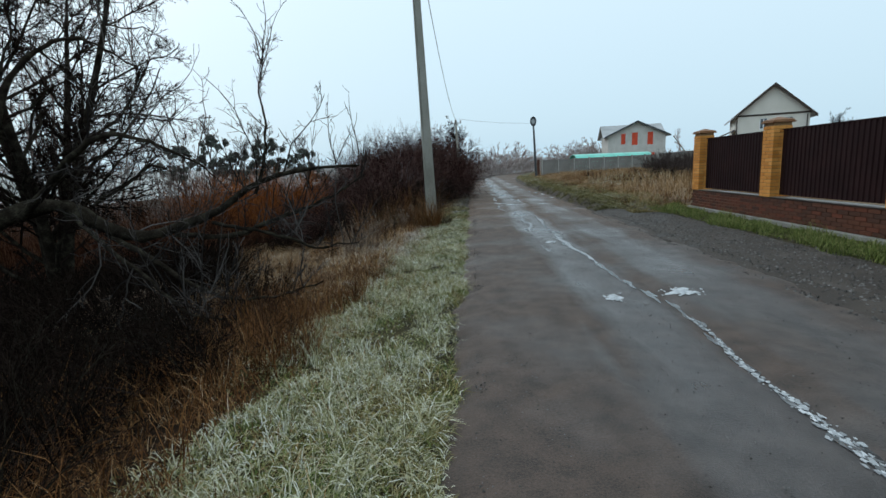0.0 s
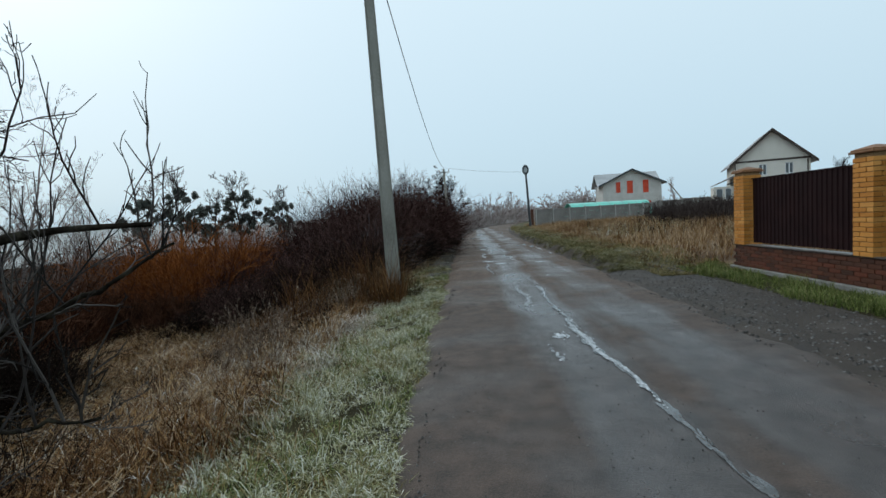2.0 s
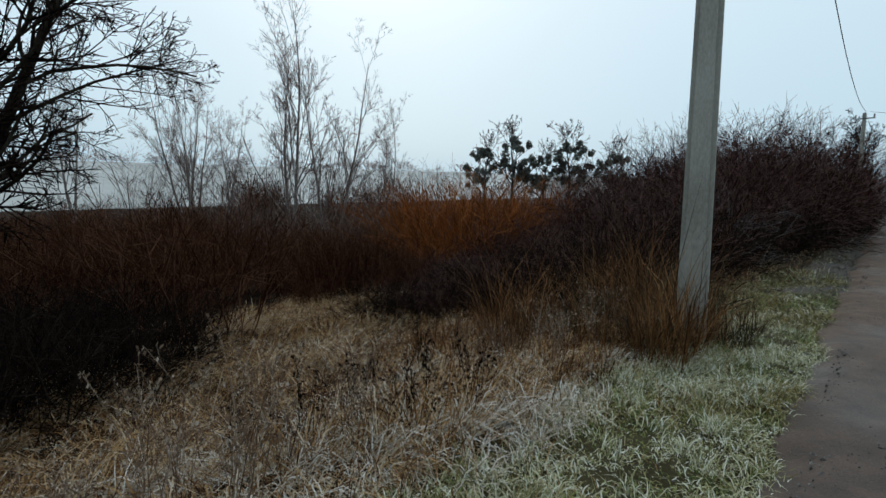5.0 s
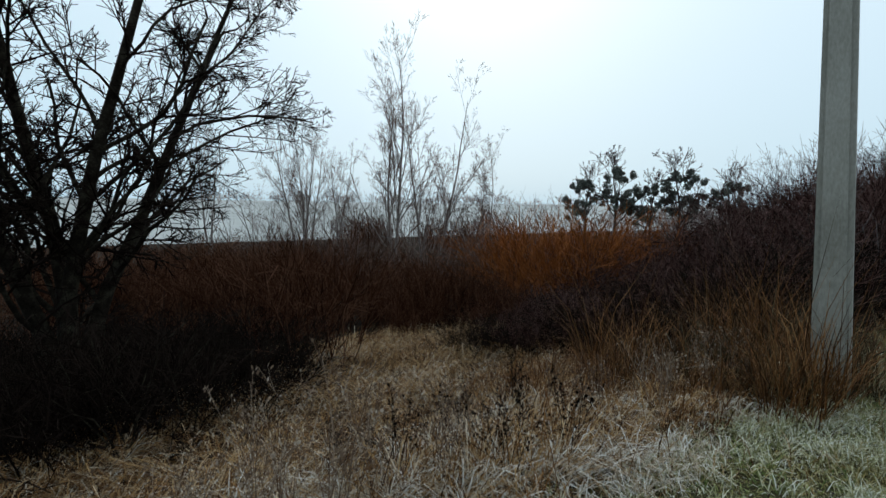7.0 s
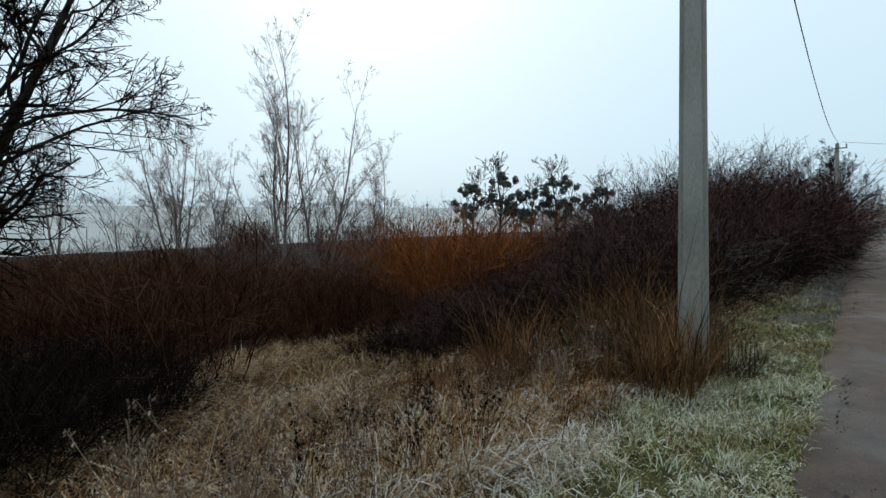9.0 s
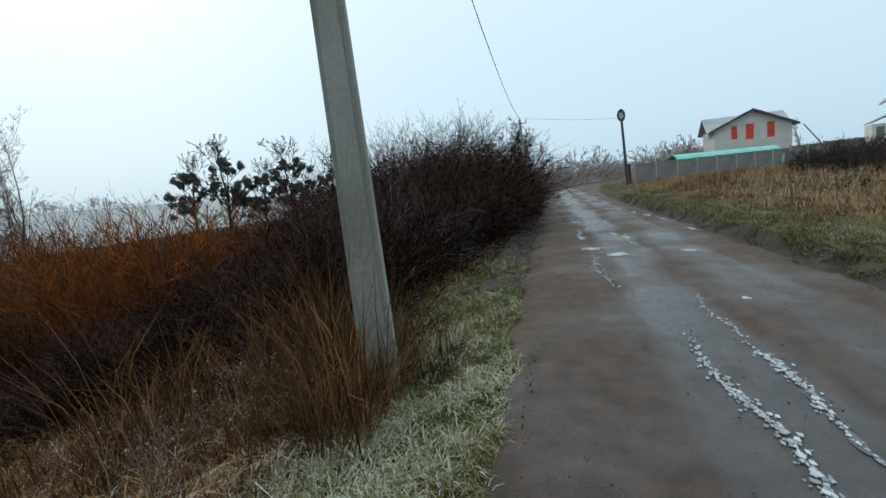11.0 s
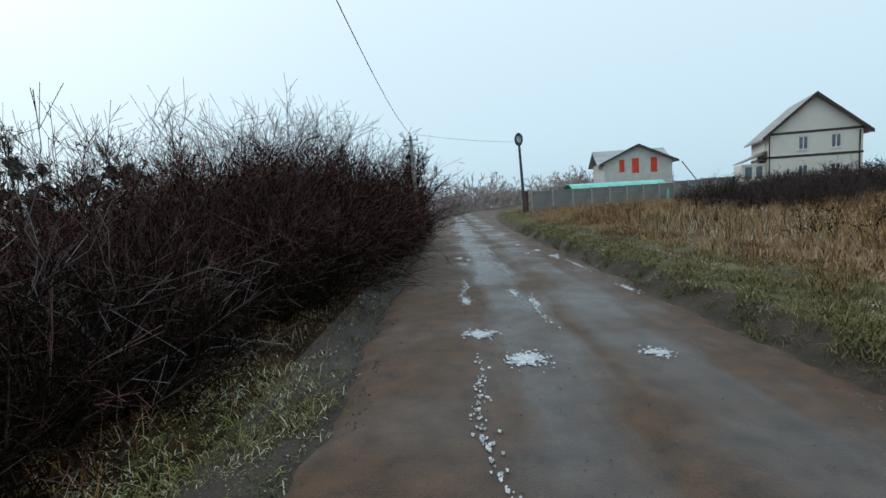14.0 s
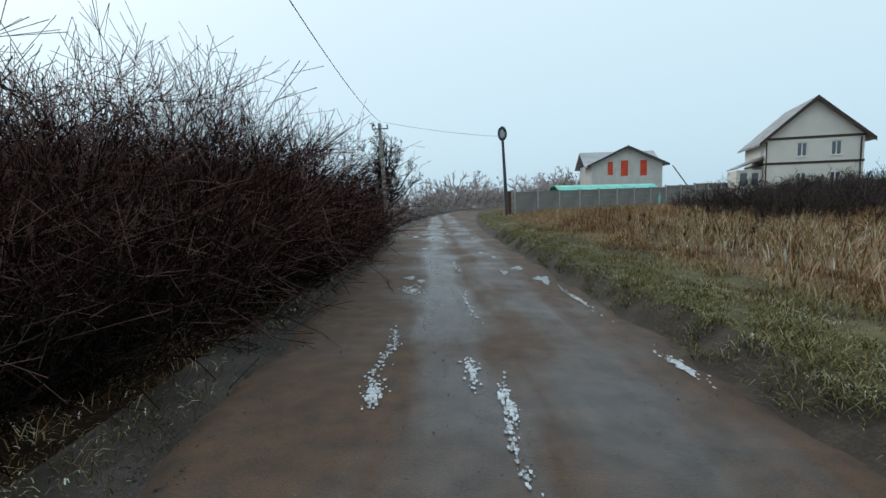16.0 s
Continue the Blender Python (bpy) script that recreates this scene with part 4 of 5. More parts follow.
for k in range(60):
    y = 13.6 + 22.5 * (k / 60) ** 1.05 + rng.uniform(-0.3, 0.3)
    edge = -2.95 + 0.75 * float(smooth(17, 23, y)) + 0.5 * float(smooth(24, 34, y))
    depth = (k % 4) * 0.85
    s = rng.uniform(0.88, 1.08) * (0.4 + 0.6 * float(smooth(13.2, 18, y)) + 0.62 * float(smooth(16.5, 23, y)) - 0.75 * float(smooth(26.5, 35, y)))
    if s > 1.15:
        if k % 2:
            plant(high[k // 2 % 3], edge - 0.45 - (k % 4) * 0.55 - rng.uniform(0, 0.3), y, s * 0.66)
        if k % 4 == 0:
            plant(hedge[k % 3], edge - rng.uniform(0, 0.3), y, s * 0.75)
    else:
        plant(hedge[k % 4], edge - depth - rng.uniform(0, 0.3), y, s)
# near-black shrubs added to paint the shade at the hedge foot
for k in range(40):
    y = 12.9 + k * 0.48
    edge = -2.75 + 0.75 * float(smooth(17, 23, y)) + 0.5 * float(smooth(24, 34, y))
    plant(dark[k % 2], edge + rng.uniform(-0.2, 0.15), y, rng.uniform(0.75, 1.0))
for k in range(16):
    y = 16.5 + rng.uniform(0, 11)
    edge = -2.75 + 0.75 * float(smooth(17, 23, y)) + 0.5 * float(smooth(24, 34, y))
    plant(arch[k % 3], edge + rng.uniform(-0.5, 0.1), y, rng.uniform(0.8, 1.3), lean=(0, 10))
# dark scrub between the clearing and the pole
for k in range(54):
    x = rng.uniform(-5.6, -2.7)
    y = 12.7 + 0.85 * (x + 3.1) + 3.4 * rng.uniform() ** 1.4
    proto = low[k % 3] if k % 3 else hedge[k % 4]
    plant(proto, x, y, (0.42 + 0.22 * float(smooth(-5.2, -3.2, x)) + 0.05 * (y - 11)) * rng.uniform(0.85, 1.1) * (0.72 if proto in hedge else 1.0))
for k in range(20):
    x = rng.uniform(-8.5, -5.2)
    plant(low[k % 3], x, 12.4 + rng.uniform(0, 2.0), rng.uniform(0.4, 0.6))
plant(willow, -8.2, 15.9, 1.12, sz=1.0)
# maroon scrub between the willow and the hedge
for k in range(20):
    x = rng.uniform(-7.0, -2.9)
    plant(hedge[k % 4], x, 13.7 + (-x - 2.9) * 0.3 + rng.uniform(0, 2.6), rng.uniform(0.5, 0.72))
# brown thicket beyond the clearing
behind = []
for k in range(66):
    x = rng.uniform(-20, -6.8)
    y = 8.0 + rng.uniform(0, 9.5) + max(0, -x - 11) * 0.2 - (3.5 if x < -9.5 else 0)
    if (x + 7.9) ** 2 + (y - 16.4) ** 2 < 13 or (x > -9.2 and y > 10.5):
        continue
    if x < -12.5:
        behind.append((x, y, rng.uniform(0.6, 1.1), rng.uniform(0, 6.28)))
    else:
        plant(brown[k % 3], x, y, rng.uniform(0.6, 1.1))
for k in range(18):
    t = rng.uniform(0, 1)
    plant(brown[k % 3], -8.2 - 3.6 * t + rng.uniform(-0.8, 0.8), 11.9 + 2.6 * t + rng.uniform(-0.7, 0.9), rng.uniform(0.5, 0.85))
# small brown bushes at the foot of the willow
for k in range(9):
    plant(brown[k % 3], rng.uniform(-9.2, -6.0), rng.uniform(11.6, 13.4), rng.uniform(0.34, 0.55))
grove("far_thicket", brown[0], behind + [(rng.uniform(-36, -9), rng.uniform(19.5, 34), rng.uniform(0.8, 1.15), rng.uniform(0, 6.28)) for _ in range(20)], M_TWIG_BROWN, "rusty brown leafless thicket across the low ground", "thicket")
for k in range(12):
    plant(tall[k % 2], rng.uniform(-20, -9), rng.uniform(10, 18), rng.uniform(0.7, 1.1))
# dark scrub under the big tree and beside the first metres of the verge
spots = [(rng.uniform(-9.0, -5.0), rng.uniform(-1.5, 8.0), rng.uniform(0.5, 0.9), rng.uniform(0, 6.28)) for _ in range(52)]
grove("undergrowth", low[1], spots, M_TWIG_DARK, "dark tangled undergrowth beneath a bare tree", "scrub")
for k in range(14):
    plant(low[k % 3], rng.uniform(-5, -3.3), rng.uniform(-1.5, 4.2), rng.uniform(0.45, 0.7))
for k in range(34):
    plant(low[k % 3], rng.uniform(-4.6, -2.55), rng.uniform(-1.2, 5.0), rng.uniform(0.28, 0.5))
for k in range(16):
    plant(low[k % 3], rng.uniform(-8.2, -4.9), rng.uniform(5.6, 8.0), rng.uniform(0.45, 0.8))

# trees
big = tree("bare_tree", "dark gnarled bare tree leaning over the thicket", 7.4, 0.10, M_BARK, M_TWIG_DARK, trunks=4, limbs=20, lean=0.3, orders=(8, 7, 5), ratio=0.32, lift=0.02, start=0.1, tip=0.0042, wander=0.2, own_limbs=True, twist=1.7, sway=0.06, ways=((0.04, 0.24, 1), (-0.12, 0.02, 1), (0.16, -0.2, 0.95), (0.1, 0.08, 0.9)))
big.matrix_world = pose(-7.2, 6.05, float(ground_z(-7.2, 6.05)))
sprawl("bare_tree", "low bare fruit tree with long gnarled limbs reaching to the verge",
       (((-6.73, 4.10, -0.90, 0.12), (-6.45, 4.30, 0.75, 0.11), (-5.61, 4.50, 1.14, 0.1), (-4.68, 4.50, 0.68, 0.08), (-3.66, 4.60, 0.89, 0.05), (-2.91, 4.65, 1.33, 0.032), (-1.84, 4.75, 1.42, 0.012)),
        ((-4.96, 4.50, 0.80, 0.035), (-4.21, 4.20, 0.52, 0.03), (-3.47, 4.00, 0.19, 0.022), (-2.82, 3.90, 0.10, 0.016), (-2.17, 4.00, 0.29, 0.008)),
        ((-4.12, 4.55, 0.77, 0.035), (-3.38, 4.75, 0.75, 0.03), (-2.73, 4.80, 0.94, 0.022), (-2.17, 4.85, 1.12, 0.014), (-1.80, 4.90, 1.36, 0.008)),
        ((-5.98, 4.40, 1.03, 0.05), (-5.05, 4.00, 1.59, 0.04), (-4.31, 3.70, 1.87, 0.028), (-3.56, 3.50, 1.77, 0.015), (-3.10, 3.40, 1.54, 0.008)),
        ((-5.24, 4.40, 0.98, 0.03), (-4.59, 3.80, 0.80, 0.024), (-3.75, 3.30, 0.52, 0.018), (-3.10, 3.00, 0.19, 0.012), (-2.54, 2.80, 0.19, 0.006)),
        ((-3.66, 4.60, 0.89, 0.025), (-3.01, 4.40, 0.80, 0.02), (-2.35, 4.30, 0.61, 0.014), (-1.80, 4.30, 0.57, 0.007)),
        ((-6.45, 4.30, 0.57, 0.06), (-5.98, 4.10, 1.96, 0.045), (-5.52, 4.30, 2.80, 0.03), (-4.96, 4.50, 3.08, 0.018), (-4.40, 4.60, 2.80, 0.01)),
        ((-3.10, 4.65, 1.22, 0.022), (-2.91, 4.70, 1.87, 0.016), (-2.96, 4.80, 2.52, 0.01), (-2.87, 4.80, 2.89, 0.005))),
       M_BARK, M_TWIG_GREY)
birch = [tree("birch_tree", "slender bare birch with fine frosted twigs", 8.6, 0.075, M_BIRCH, M_BIRCH_TWIG, "birches", trunks=2, limbs=16, lean=0.16, orders=(6, 5, 3), ratio=0.4, lift=0.07, start=0.2, tip=0.0042, wander=0.07, spread=0.7) for _ in range(2)]
for x, y, s, k in ((-15.2, 14.8, 0.95, 0), (-13.7, 15.5, 0.82, 1), (-20.5, 13.6, 0.72, 0), (-24.5, 14.8, 0.85, 1), (-18.2, 14.0, 0.62, 1), (-12.2, 16.6, 0.55, 0), (-27, 11, 0.8, 0)):
    plant(birch[k], x, y, s)
oak = tree("bare_tree", "bare spreading tree beside the road", 5.6, 0.14, M_BARK, M_TWIG_DARK, "far roadside trees", limbs=30, orders=(8, 6, 4), ratio=0.55, tip=0.008, start=0.1, spread=1.0, lift=0.06, wander=0.07)
for x, y, s in ((-2.5, 49, 1.2), (-4.3, 52, 0.9), (34.8, 48.0, 0.85), (-7, 58, 0.7)):
    plant(oak, x, y, s)
# grey-brown bark in place of dark bark, again as painted haze
mist = tree("mistletoe_tree", "bare tree carrying dark clumps of mistletoe", 6.6, 0.14, M_FENCE_SHRUB, M_FENCE_SHRUB, "mistletoe trees", limbs=18, orders=(6, 4, 3), ratio=0.5, tip=0.016, start=0.1, spread=1.05, lift=0.05)
tips = np.array([v.co for v in next(o for o in mist.children if o.name.startswith("crown")).data.vertices])
far = tips[(tips[:, 2] > 2.0) & (tips[:, 2] < 5.6)]
for k in range(52):
    c = far[rng.integers(len(far))]
    n = 80
    d = rng.normal(0, 1, (n, 3))
    d /= np.linalg.norm(d, axis=1, keepdims=True)
    o = c + d * (0.25 * rng.uniform(0.2, 1, (n, 1)) ** 0.5) * rng.uniform(0.7, 1.2)
    a, b = rng.normal(0, 0.05, (n, 3)), rng.normal(0, 0.05, (n, 3))
    v = np.stack([o - a, o + b, o + a, o - b], 1).reshape(-1, 3)
    part("mistletoe", mesh_from("mistletoe", v, np.arange(4 * n).reshape(n, 4), M_MISTLETOE), None, mist, "dark green mistletoe clump")
for x, y, s in ((-21.2, 36.5, 1.0), (-23.2, 36.0, 0.85), (-18.3, 40.0, 1.0), (-15.6, 42.0, 0.85), (-19.6, 38.6, 0.8)):
    plant(mist, x, y, s)
# shrubs of the far field edge and of the meadow
farb = [shrub("dark leafless shrub along a concrete fence", 26, 2.5, 1.3, M_FENCE_SHRUB, M_FENCE_SHRUB, "fence shrubs", lean=0.5, twigs=(5, 4), tip=0.01) for _ in range(2)]
spots = []
for k in range(64):
    t = rng.uniform(0, 1)
    spots.append((15 + 27 * t, 42 + 6 * t + rng.uniform(-9, 7) * (0.4 + 0.6 * t), rng.uniform(0.75, 1.1) * (0.5 + 0.55 * t), rng.uniform(0, 6.28)))
grove("fence_scrub", farb[0], spots, M_FENCE_SHRUB, "dark leafless scrub along a concrete fence", "scrub")
for k in range(40):
    t = rng.uniform(0, 1)
    plant(farb[k % 2], 13 + 16 * t, 33 + 4 * t + rng.uniform(-2.5, 4), rng.uniform(0.5, 0.72) + 0.25 * t)
# far growth, its colour lightened to stand in for haze
pale = shrub("frosted bushes at the end of the road, paled for haze", 14, 3.0, 2.2, M_FAR_HAZE_TWIG, M_FAR_HAZE_TWIG, "far frosted bushes", lean=0.7, twigs=(5, 4), tip=0.03)
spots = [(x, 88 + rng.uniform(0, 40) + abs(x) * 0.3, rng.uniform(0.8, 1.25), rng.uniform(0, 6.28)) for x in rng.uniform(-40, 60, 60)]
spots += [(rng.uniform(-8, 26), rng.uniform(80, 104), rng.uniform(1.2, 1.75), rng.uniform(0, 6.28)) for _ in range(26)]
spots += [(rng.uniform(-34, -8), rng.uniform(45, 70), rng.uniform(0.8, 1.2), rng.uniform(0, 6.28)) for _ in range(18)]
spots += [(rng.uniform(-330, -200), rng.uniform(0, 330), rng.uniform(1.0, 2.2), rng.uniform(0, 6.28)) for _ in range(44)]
grove("far_woods", pale, spots, M_FAR_HAZE_TWIG, "frosted bushes and woods in the distance, paled for haze", "woods")
ptree = tree("far_tree", "frosted poplar far down the road, paled for haze", 9, 0.2, M_FAR_HAZE_TWIG, M_FAR_HAZE_TWIG, "far frosted trees", limbs=18, orders=(5, 4), ratio=0.3, tip=0.02, spread=0.5, lift=0.1)
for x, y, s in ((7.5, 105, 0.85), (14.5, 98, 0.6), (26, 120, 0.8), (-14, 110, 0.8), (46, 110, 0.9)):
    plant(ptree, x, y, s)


# dead weeds with seed heads
def weed(label, h, n, mat):
    ob = thing("dead_weed", Matrix.Identity(4), label, "weed", "dead weeds")
    base = np.stack([rng.normal(0, 0.06, n), rng.normal(0, 0.06, n), np.zeros(n)], 1)
    way = np.stack([rng.normal(0, 0.25, n), rng.normal(0, 0.25, n), np.ones(n)], 1)
    P, R = grow(base, way, h * rng.uniform(0.6, 1, n), np.full(n, 0.004), np.full(n, 0.0018), 5, 0.08, -0.03)
    P1, R1 = fork(P, R, 5, 0.4, 0.98, 0.8, 0.3, 0.7, 2, 0.15, 0.02, 0.0012)
    part("stalk_clump", wood("stalk_clump", [(P, R), (P1, R1)], mat), None, ob)["kind"] = "stuff"
    c = np.concatenate([P1[:, 1:].reshape(-1, 3), P[:, -2:].reshape(-1, 3)])
    c = np.repeat(c, 2, 0) + rng.normal(0, 0.010, (len(c) * 2, 3))
    m = len(c)
    a, b = rng.normal(0, 0.007, (m, 3)), rng.normal(0, 0.005, (m, 3)) + np.array([0, 0, -0.010])
    part("seed_head", mesh_from("seed_head", np.stack([c - a, c + b, c + a, c - b], 1).reshape(-1, 3), np.arange(4 * m).reshape(m, 4), mat), None, ob)["kind"] = "stuff"
    return ob


W_FROST = material("frosted_seed_head", [(0.045, 0.022, 0.012), (0.11, 0.065, 0.04), (0.3, 0.24, 0.19)], 3, 0.9, 0, rand="island")
W_DOCK = material("frosted_dock", [(0.07, 0.04, 0.025), (0.18, 0.12, 0.08), (0.42, 0.36, 0.3)], 3, 0.9, 0, rand="island")
wfrost = [weed("frosted tan weed with drooping seed heads", 0.95, 9, W_FROST) for _ in range(3)]
dock = [weed("tall frosted dock with hanging seed heads", 1.25, 12, W_DOCK) for _ in range(2)]
wdark = [weed("dark brown dead weed stalks", 0.8, 6, M_TWIG_DARK) for _ in range(2)]
for k in range(12):
    y = rng.uniform(5.0, 11.0)
    plant(wfrost[k % 3], -2.3 - rng.uniform(0, 0.9) + 0.035 * (y - 5), y, rng.uniform(0.35, 0.6))
for k in range(6):
    plant(dock[k % 2], rng.uniform(-3.0, -2.2), rng.uniform(6.6, 8.2), rng.uniform(0.5, 0.75))
for k in range(4):
    plant(dock[k % 2], rng.uniform(-2.6, -2.0), rng.uniform(9.4, 10.6), rng.uniform(0.4, 0.6))
for k in range(12):
    plant(wdark[k % 2], rng.uniform(-3.2, -2.1), rng.uniform(7.4, 9.4), rng.uniform(0.5, 0.85))
for k in range(9):
    plant(wfrost[k % 3], rng.uniform(-6.5, -4), rng.uniform(4.2, 6.4), rng.uniform(0.5, 0.8))
for k in range(34):
    plant(wdark[k % 2], rng.uniform(6.3, 12), rng.uniform(19, 33), rng.uniform(0.7, 1.15))
retire(*high, *hedge, *dark, *arch, *tall, *low, *brown, willow, *birch, oak, mist, *farb, pale, ptree, *wfrost, *wdark, *dock)


# ---- grass ----
def scatter(n, x0, x1, y0, y1, power=1.0):
    y = y0 + (y1 - y0) * rng.uniform(0, 1, n) ** power
    return rng.uniform(x0, x1, n) + bend(y), y


def sward(name, n, x0, x1, y0, y1, h, w, mat, label, category, lay, power=1.0, keep=None, matted=False):
    x, y = scatter(n, x0, x1, y0, y1, power)
    if keep is not None:
        k = keep(x, y)
        x, y = x[k], y[k]
    n = len(x)
    rise = 0.4 + 0.6 * smooth(4.8, 7.5, x - bend(y)) if x0 > 4 and h[1] > 0.4 else 1.0
    tuft = 0.75 + 0.7 * np.clip(lumps(x * 1.6, y * 1.6), -0.6, 0.8) + 0.35 * np.clip(lumps(x * 6.1 + 3, y * 5.3), -0.8, 1.0)
    return blades(name, x, y, ground_z(x, y) - 0.01, rng.uniform(h[0], h[1], n) * tuft * rise, rng.uniform(w[0], w[1], n), mat, label, category, lay, 2.6 * lumps(x * 0.9 + 4, y * 0.8) + 1.6 * lumps(x * 2.3, y * 2.1 + 5) + rng.normal(0, 0.75, n) if matted else None)


def verge_keep(x, y):
    u = x - bend(y)
    e = -0.47 - 0.17 * lumps(y * 0.7, np.full(len(y), 3.0)) - 0.08 * lumps(y * 2.9, np.full(len(y), 1.0)) - 0.22 * np.exp(-((y - 3.0) / 0.9) ** 2) - 0.25 * smooth(13, 16, y)
    i = -2.05 + 0.5 * smooth(5, 12, y) - 0.3 * smooth(12, 14, y) + 0.25 * lumps(y * 0.7, 3 + x)
    return (u < e + rng.normal(0, 0.07, len(x))) & (u > i + rng.normal(0, 0.12, len(x))) & (rng.uniform(0, 1, len(x)) < 1 - 0.86 * smooth(13.5, 18, y))


def frosty(x, y):
    return verge_keep(x, y) & (rng.uniform(0, 1, len(x)) < 0.14 + 0.86 * (lumps(x * 2.7, y * 2.3) > 0.0))


sward("verge_grass", 130000, -2.4, -0.2, 0.3, 12.5, (0.07, 0.19), (0.004, 0.008), M_FROST_GRASS, "short roadside grass white with frost", "grass", 1.6, 1.15, frosty)
sward("far_verge_grass", 50000, -2.4, -0.3, 12, 30, (0.06, 0.14), (0.005, 0.010), M_FROST_GRASS, "short frosted grass along the road edge", "grass", 1.5, 1.2, frosty)
sward("green_verge_grass", 95000, -2.4, -0.2, 0.3, 17, (0.05, 0.14), (0.004, 0.008), M_GREEN_GRASS, "short green roadside grass", "grass", 1.5, 1.2, lambda x, y: verge_keep(x, y) & (rng.uniform(0, 1, len(x)) < 0.12 + 0.88 * (lumps(x * 2.7, y * 2.3) < 0.1) * (lumps(x * 1.9 + 9, y * 1.7 + 2) < 0.3)))
sward("tan_verge_grass", 100000, -2.4, -0.2, 0.3, 17, (0.06, 0.19), (0.0035, 0.007), M_BANK, "dry tan grass in the roadside verge", "grass", 1.6, 1.2, lambda x, y: verge_keep(x, y) & (rng.uniform(0, 1, len(x)) < 0.12 + 0.88 * (lumps(x * 1.9 + 9, y * 1.7 + 2) > 0.1)))
ky = rng.uniform(0.6, 12.5, 240)
kx = rng.uniform(-2.0, -0.75, 240)
tx = np.repeat(kx, 60) + rng.normal(0, 0.05, 14400)
ty = np.repeat(ky, 60) + rng.normal(0, 0.05, 14400)
keep = verge_keep(tx, ty)
tx, ty = tx[keep], ty[keep]
blades("frosted_tussocks", tx, ty, ground_z(tx, ty) - 0.01, rng.uniform(0.07, 0.17, len(tx)), rng.uniform(0.004, 0.007, len(tx)), M_FROST_GRASS, "pale frosted grass tussocks on the verge", "grass", 1.35)
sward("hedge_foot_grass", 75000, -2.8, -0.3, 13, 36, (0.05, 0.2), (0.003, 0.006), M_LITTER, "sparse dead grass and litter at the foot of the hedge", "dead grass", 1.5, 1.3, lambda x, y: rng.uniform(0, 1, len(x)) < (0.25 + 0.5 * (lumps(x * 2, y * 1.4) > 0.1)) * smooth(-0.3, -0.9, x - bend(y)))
sward("verge_straw", 26000, -2.6, -0.7, -2.5, 30, (0.12, 0.3), (0.003, 0.006), M_STRAW, "dry straw lying among the roadside grass", "grass", 1.4, 1.2, lambda x, y: rng.uniform(0, 1, len(x)) < smooth(-0.7, -2.2, x))
sward("ditch_grass", 60000, -4.2, -1.7, -2.5, 16, (0.2, 0.55), (0.004, 0.008), M_STRAW_DARK, "rusty brown dead grass along the ditch", "dead grass", 1.2, 1.0, lambda x, y: (x < -1.95 + 0.045 * y + 0.2 * lumps(y, x)) & (rng.uniform(0, 1, len(x)) < 0.35 + 0.65 * (lumps(x * 1.3, y * 1.3) > -0.1)) & ((y < 5.3) | ((y > 9.6) & (y < 12)) | (rng.uniform(0, 1, len(x)) < 0.14)))
sward("clearing_grass", 90000, -9, -1.9, 4.5, 13, (0.25, 0.7), (0.004, 0.009), M_STRAW, "flattened dead grass of a frosted clearing", "dead grass", 1.9, 1.0, matted=True)
sward("frosted_weed_mat", 15000, -3.3, -1.55, 6.8, 10.6, (0.15, 0.42), (0.004, 0.008), M_FROST_STRAW, "collapsed frosted weeds between verge and clearing", "dead grass", 1.7, 1.0, lambda x, y: lumps(x * 2.3, y * 2.1) > -0.1)
sward("clearing_frost_grass", 13000, -7.5, -1.7, 4.8, 11.0, (0.2, 0.55), (0.004, 0.008), M_FROST_STRAW, "pale frosted stalks lying over a flattened clearing", "dead grass", 1.85, 1.1, lambda x, y: lumps(x * 1.2, y * 1.2) > -0.15, matted=True)
sward("tall_dead_grass", 3400, -3.3, -1.3, 10.3, 12.1, (0.5, 1.35), (0.004, 0.009), M_STRAW_DARK, "tall dry brown grass round the foot of a pole", "dead grass", 0.95, 1.0, lambda x, y: (lumps(x * 2.2, y * 2.2) > -0.05) & ((x < -1.3) | (y > 11.2)) & (y < 12.6 - 0.5 * (x + 1.2)))
sward("pole_weeds", 5200, -3.0, -1.05, 10.5, 12.6, (0.25, 0.9), (0.004, 0.010), M_LITTER, "dark leafy dead weeds round the foot of a pole", "dead grass", 1.2, 1.0, lambda x, y: (lumps(x * 2.9, y * 2.5) > -0.1) & ((x < -1.35) | (y > 11.3)))
sward("meadow_grass", 95000, 4.4, 30, 13, 62, (0.25, 0.6), (0.010, 0.022), M_MEADOW, "tall tan meadow grass touched by frost", "dead grass", 0.9, 1.25, lambda x, y: (x - bend(y) > 5.0 + 0.5 * lumps(y * 0.5, x * 0.3)) & ((y > 14.5) | (x > 7)))
sward("rusty_meadow_grass", 34000, 6, 22, 14, 48, (0.3, 0.65), (0.008, 0.016), M_STRAW_DARK, "rusty brown tufts in a dry meadow", "dead grass", 0.9, 1.2, lambda x, y: lumps(x * 0.33, y * 0.21) > 0.05)
sward("bank_grass", 75000, 3.25, 5.9, 12.5, 55, (0.05, 0.15), (0.004, 0.009), M_BANK, "short mossy grass on the bank of the road", "grass", 1.4, 1.9, lambda x, y: (x - bend(y) > 3.36 + 0.1 * lumps(y, x) + 0.7 * (1 - smooth(13, 16, y)) - 0.06))
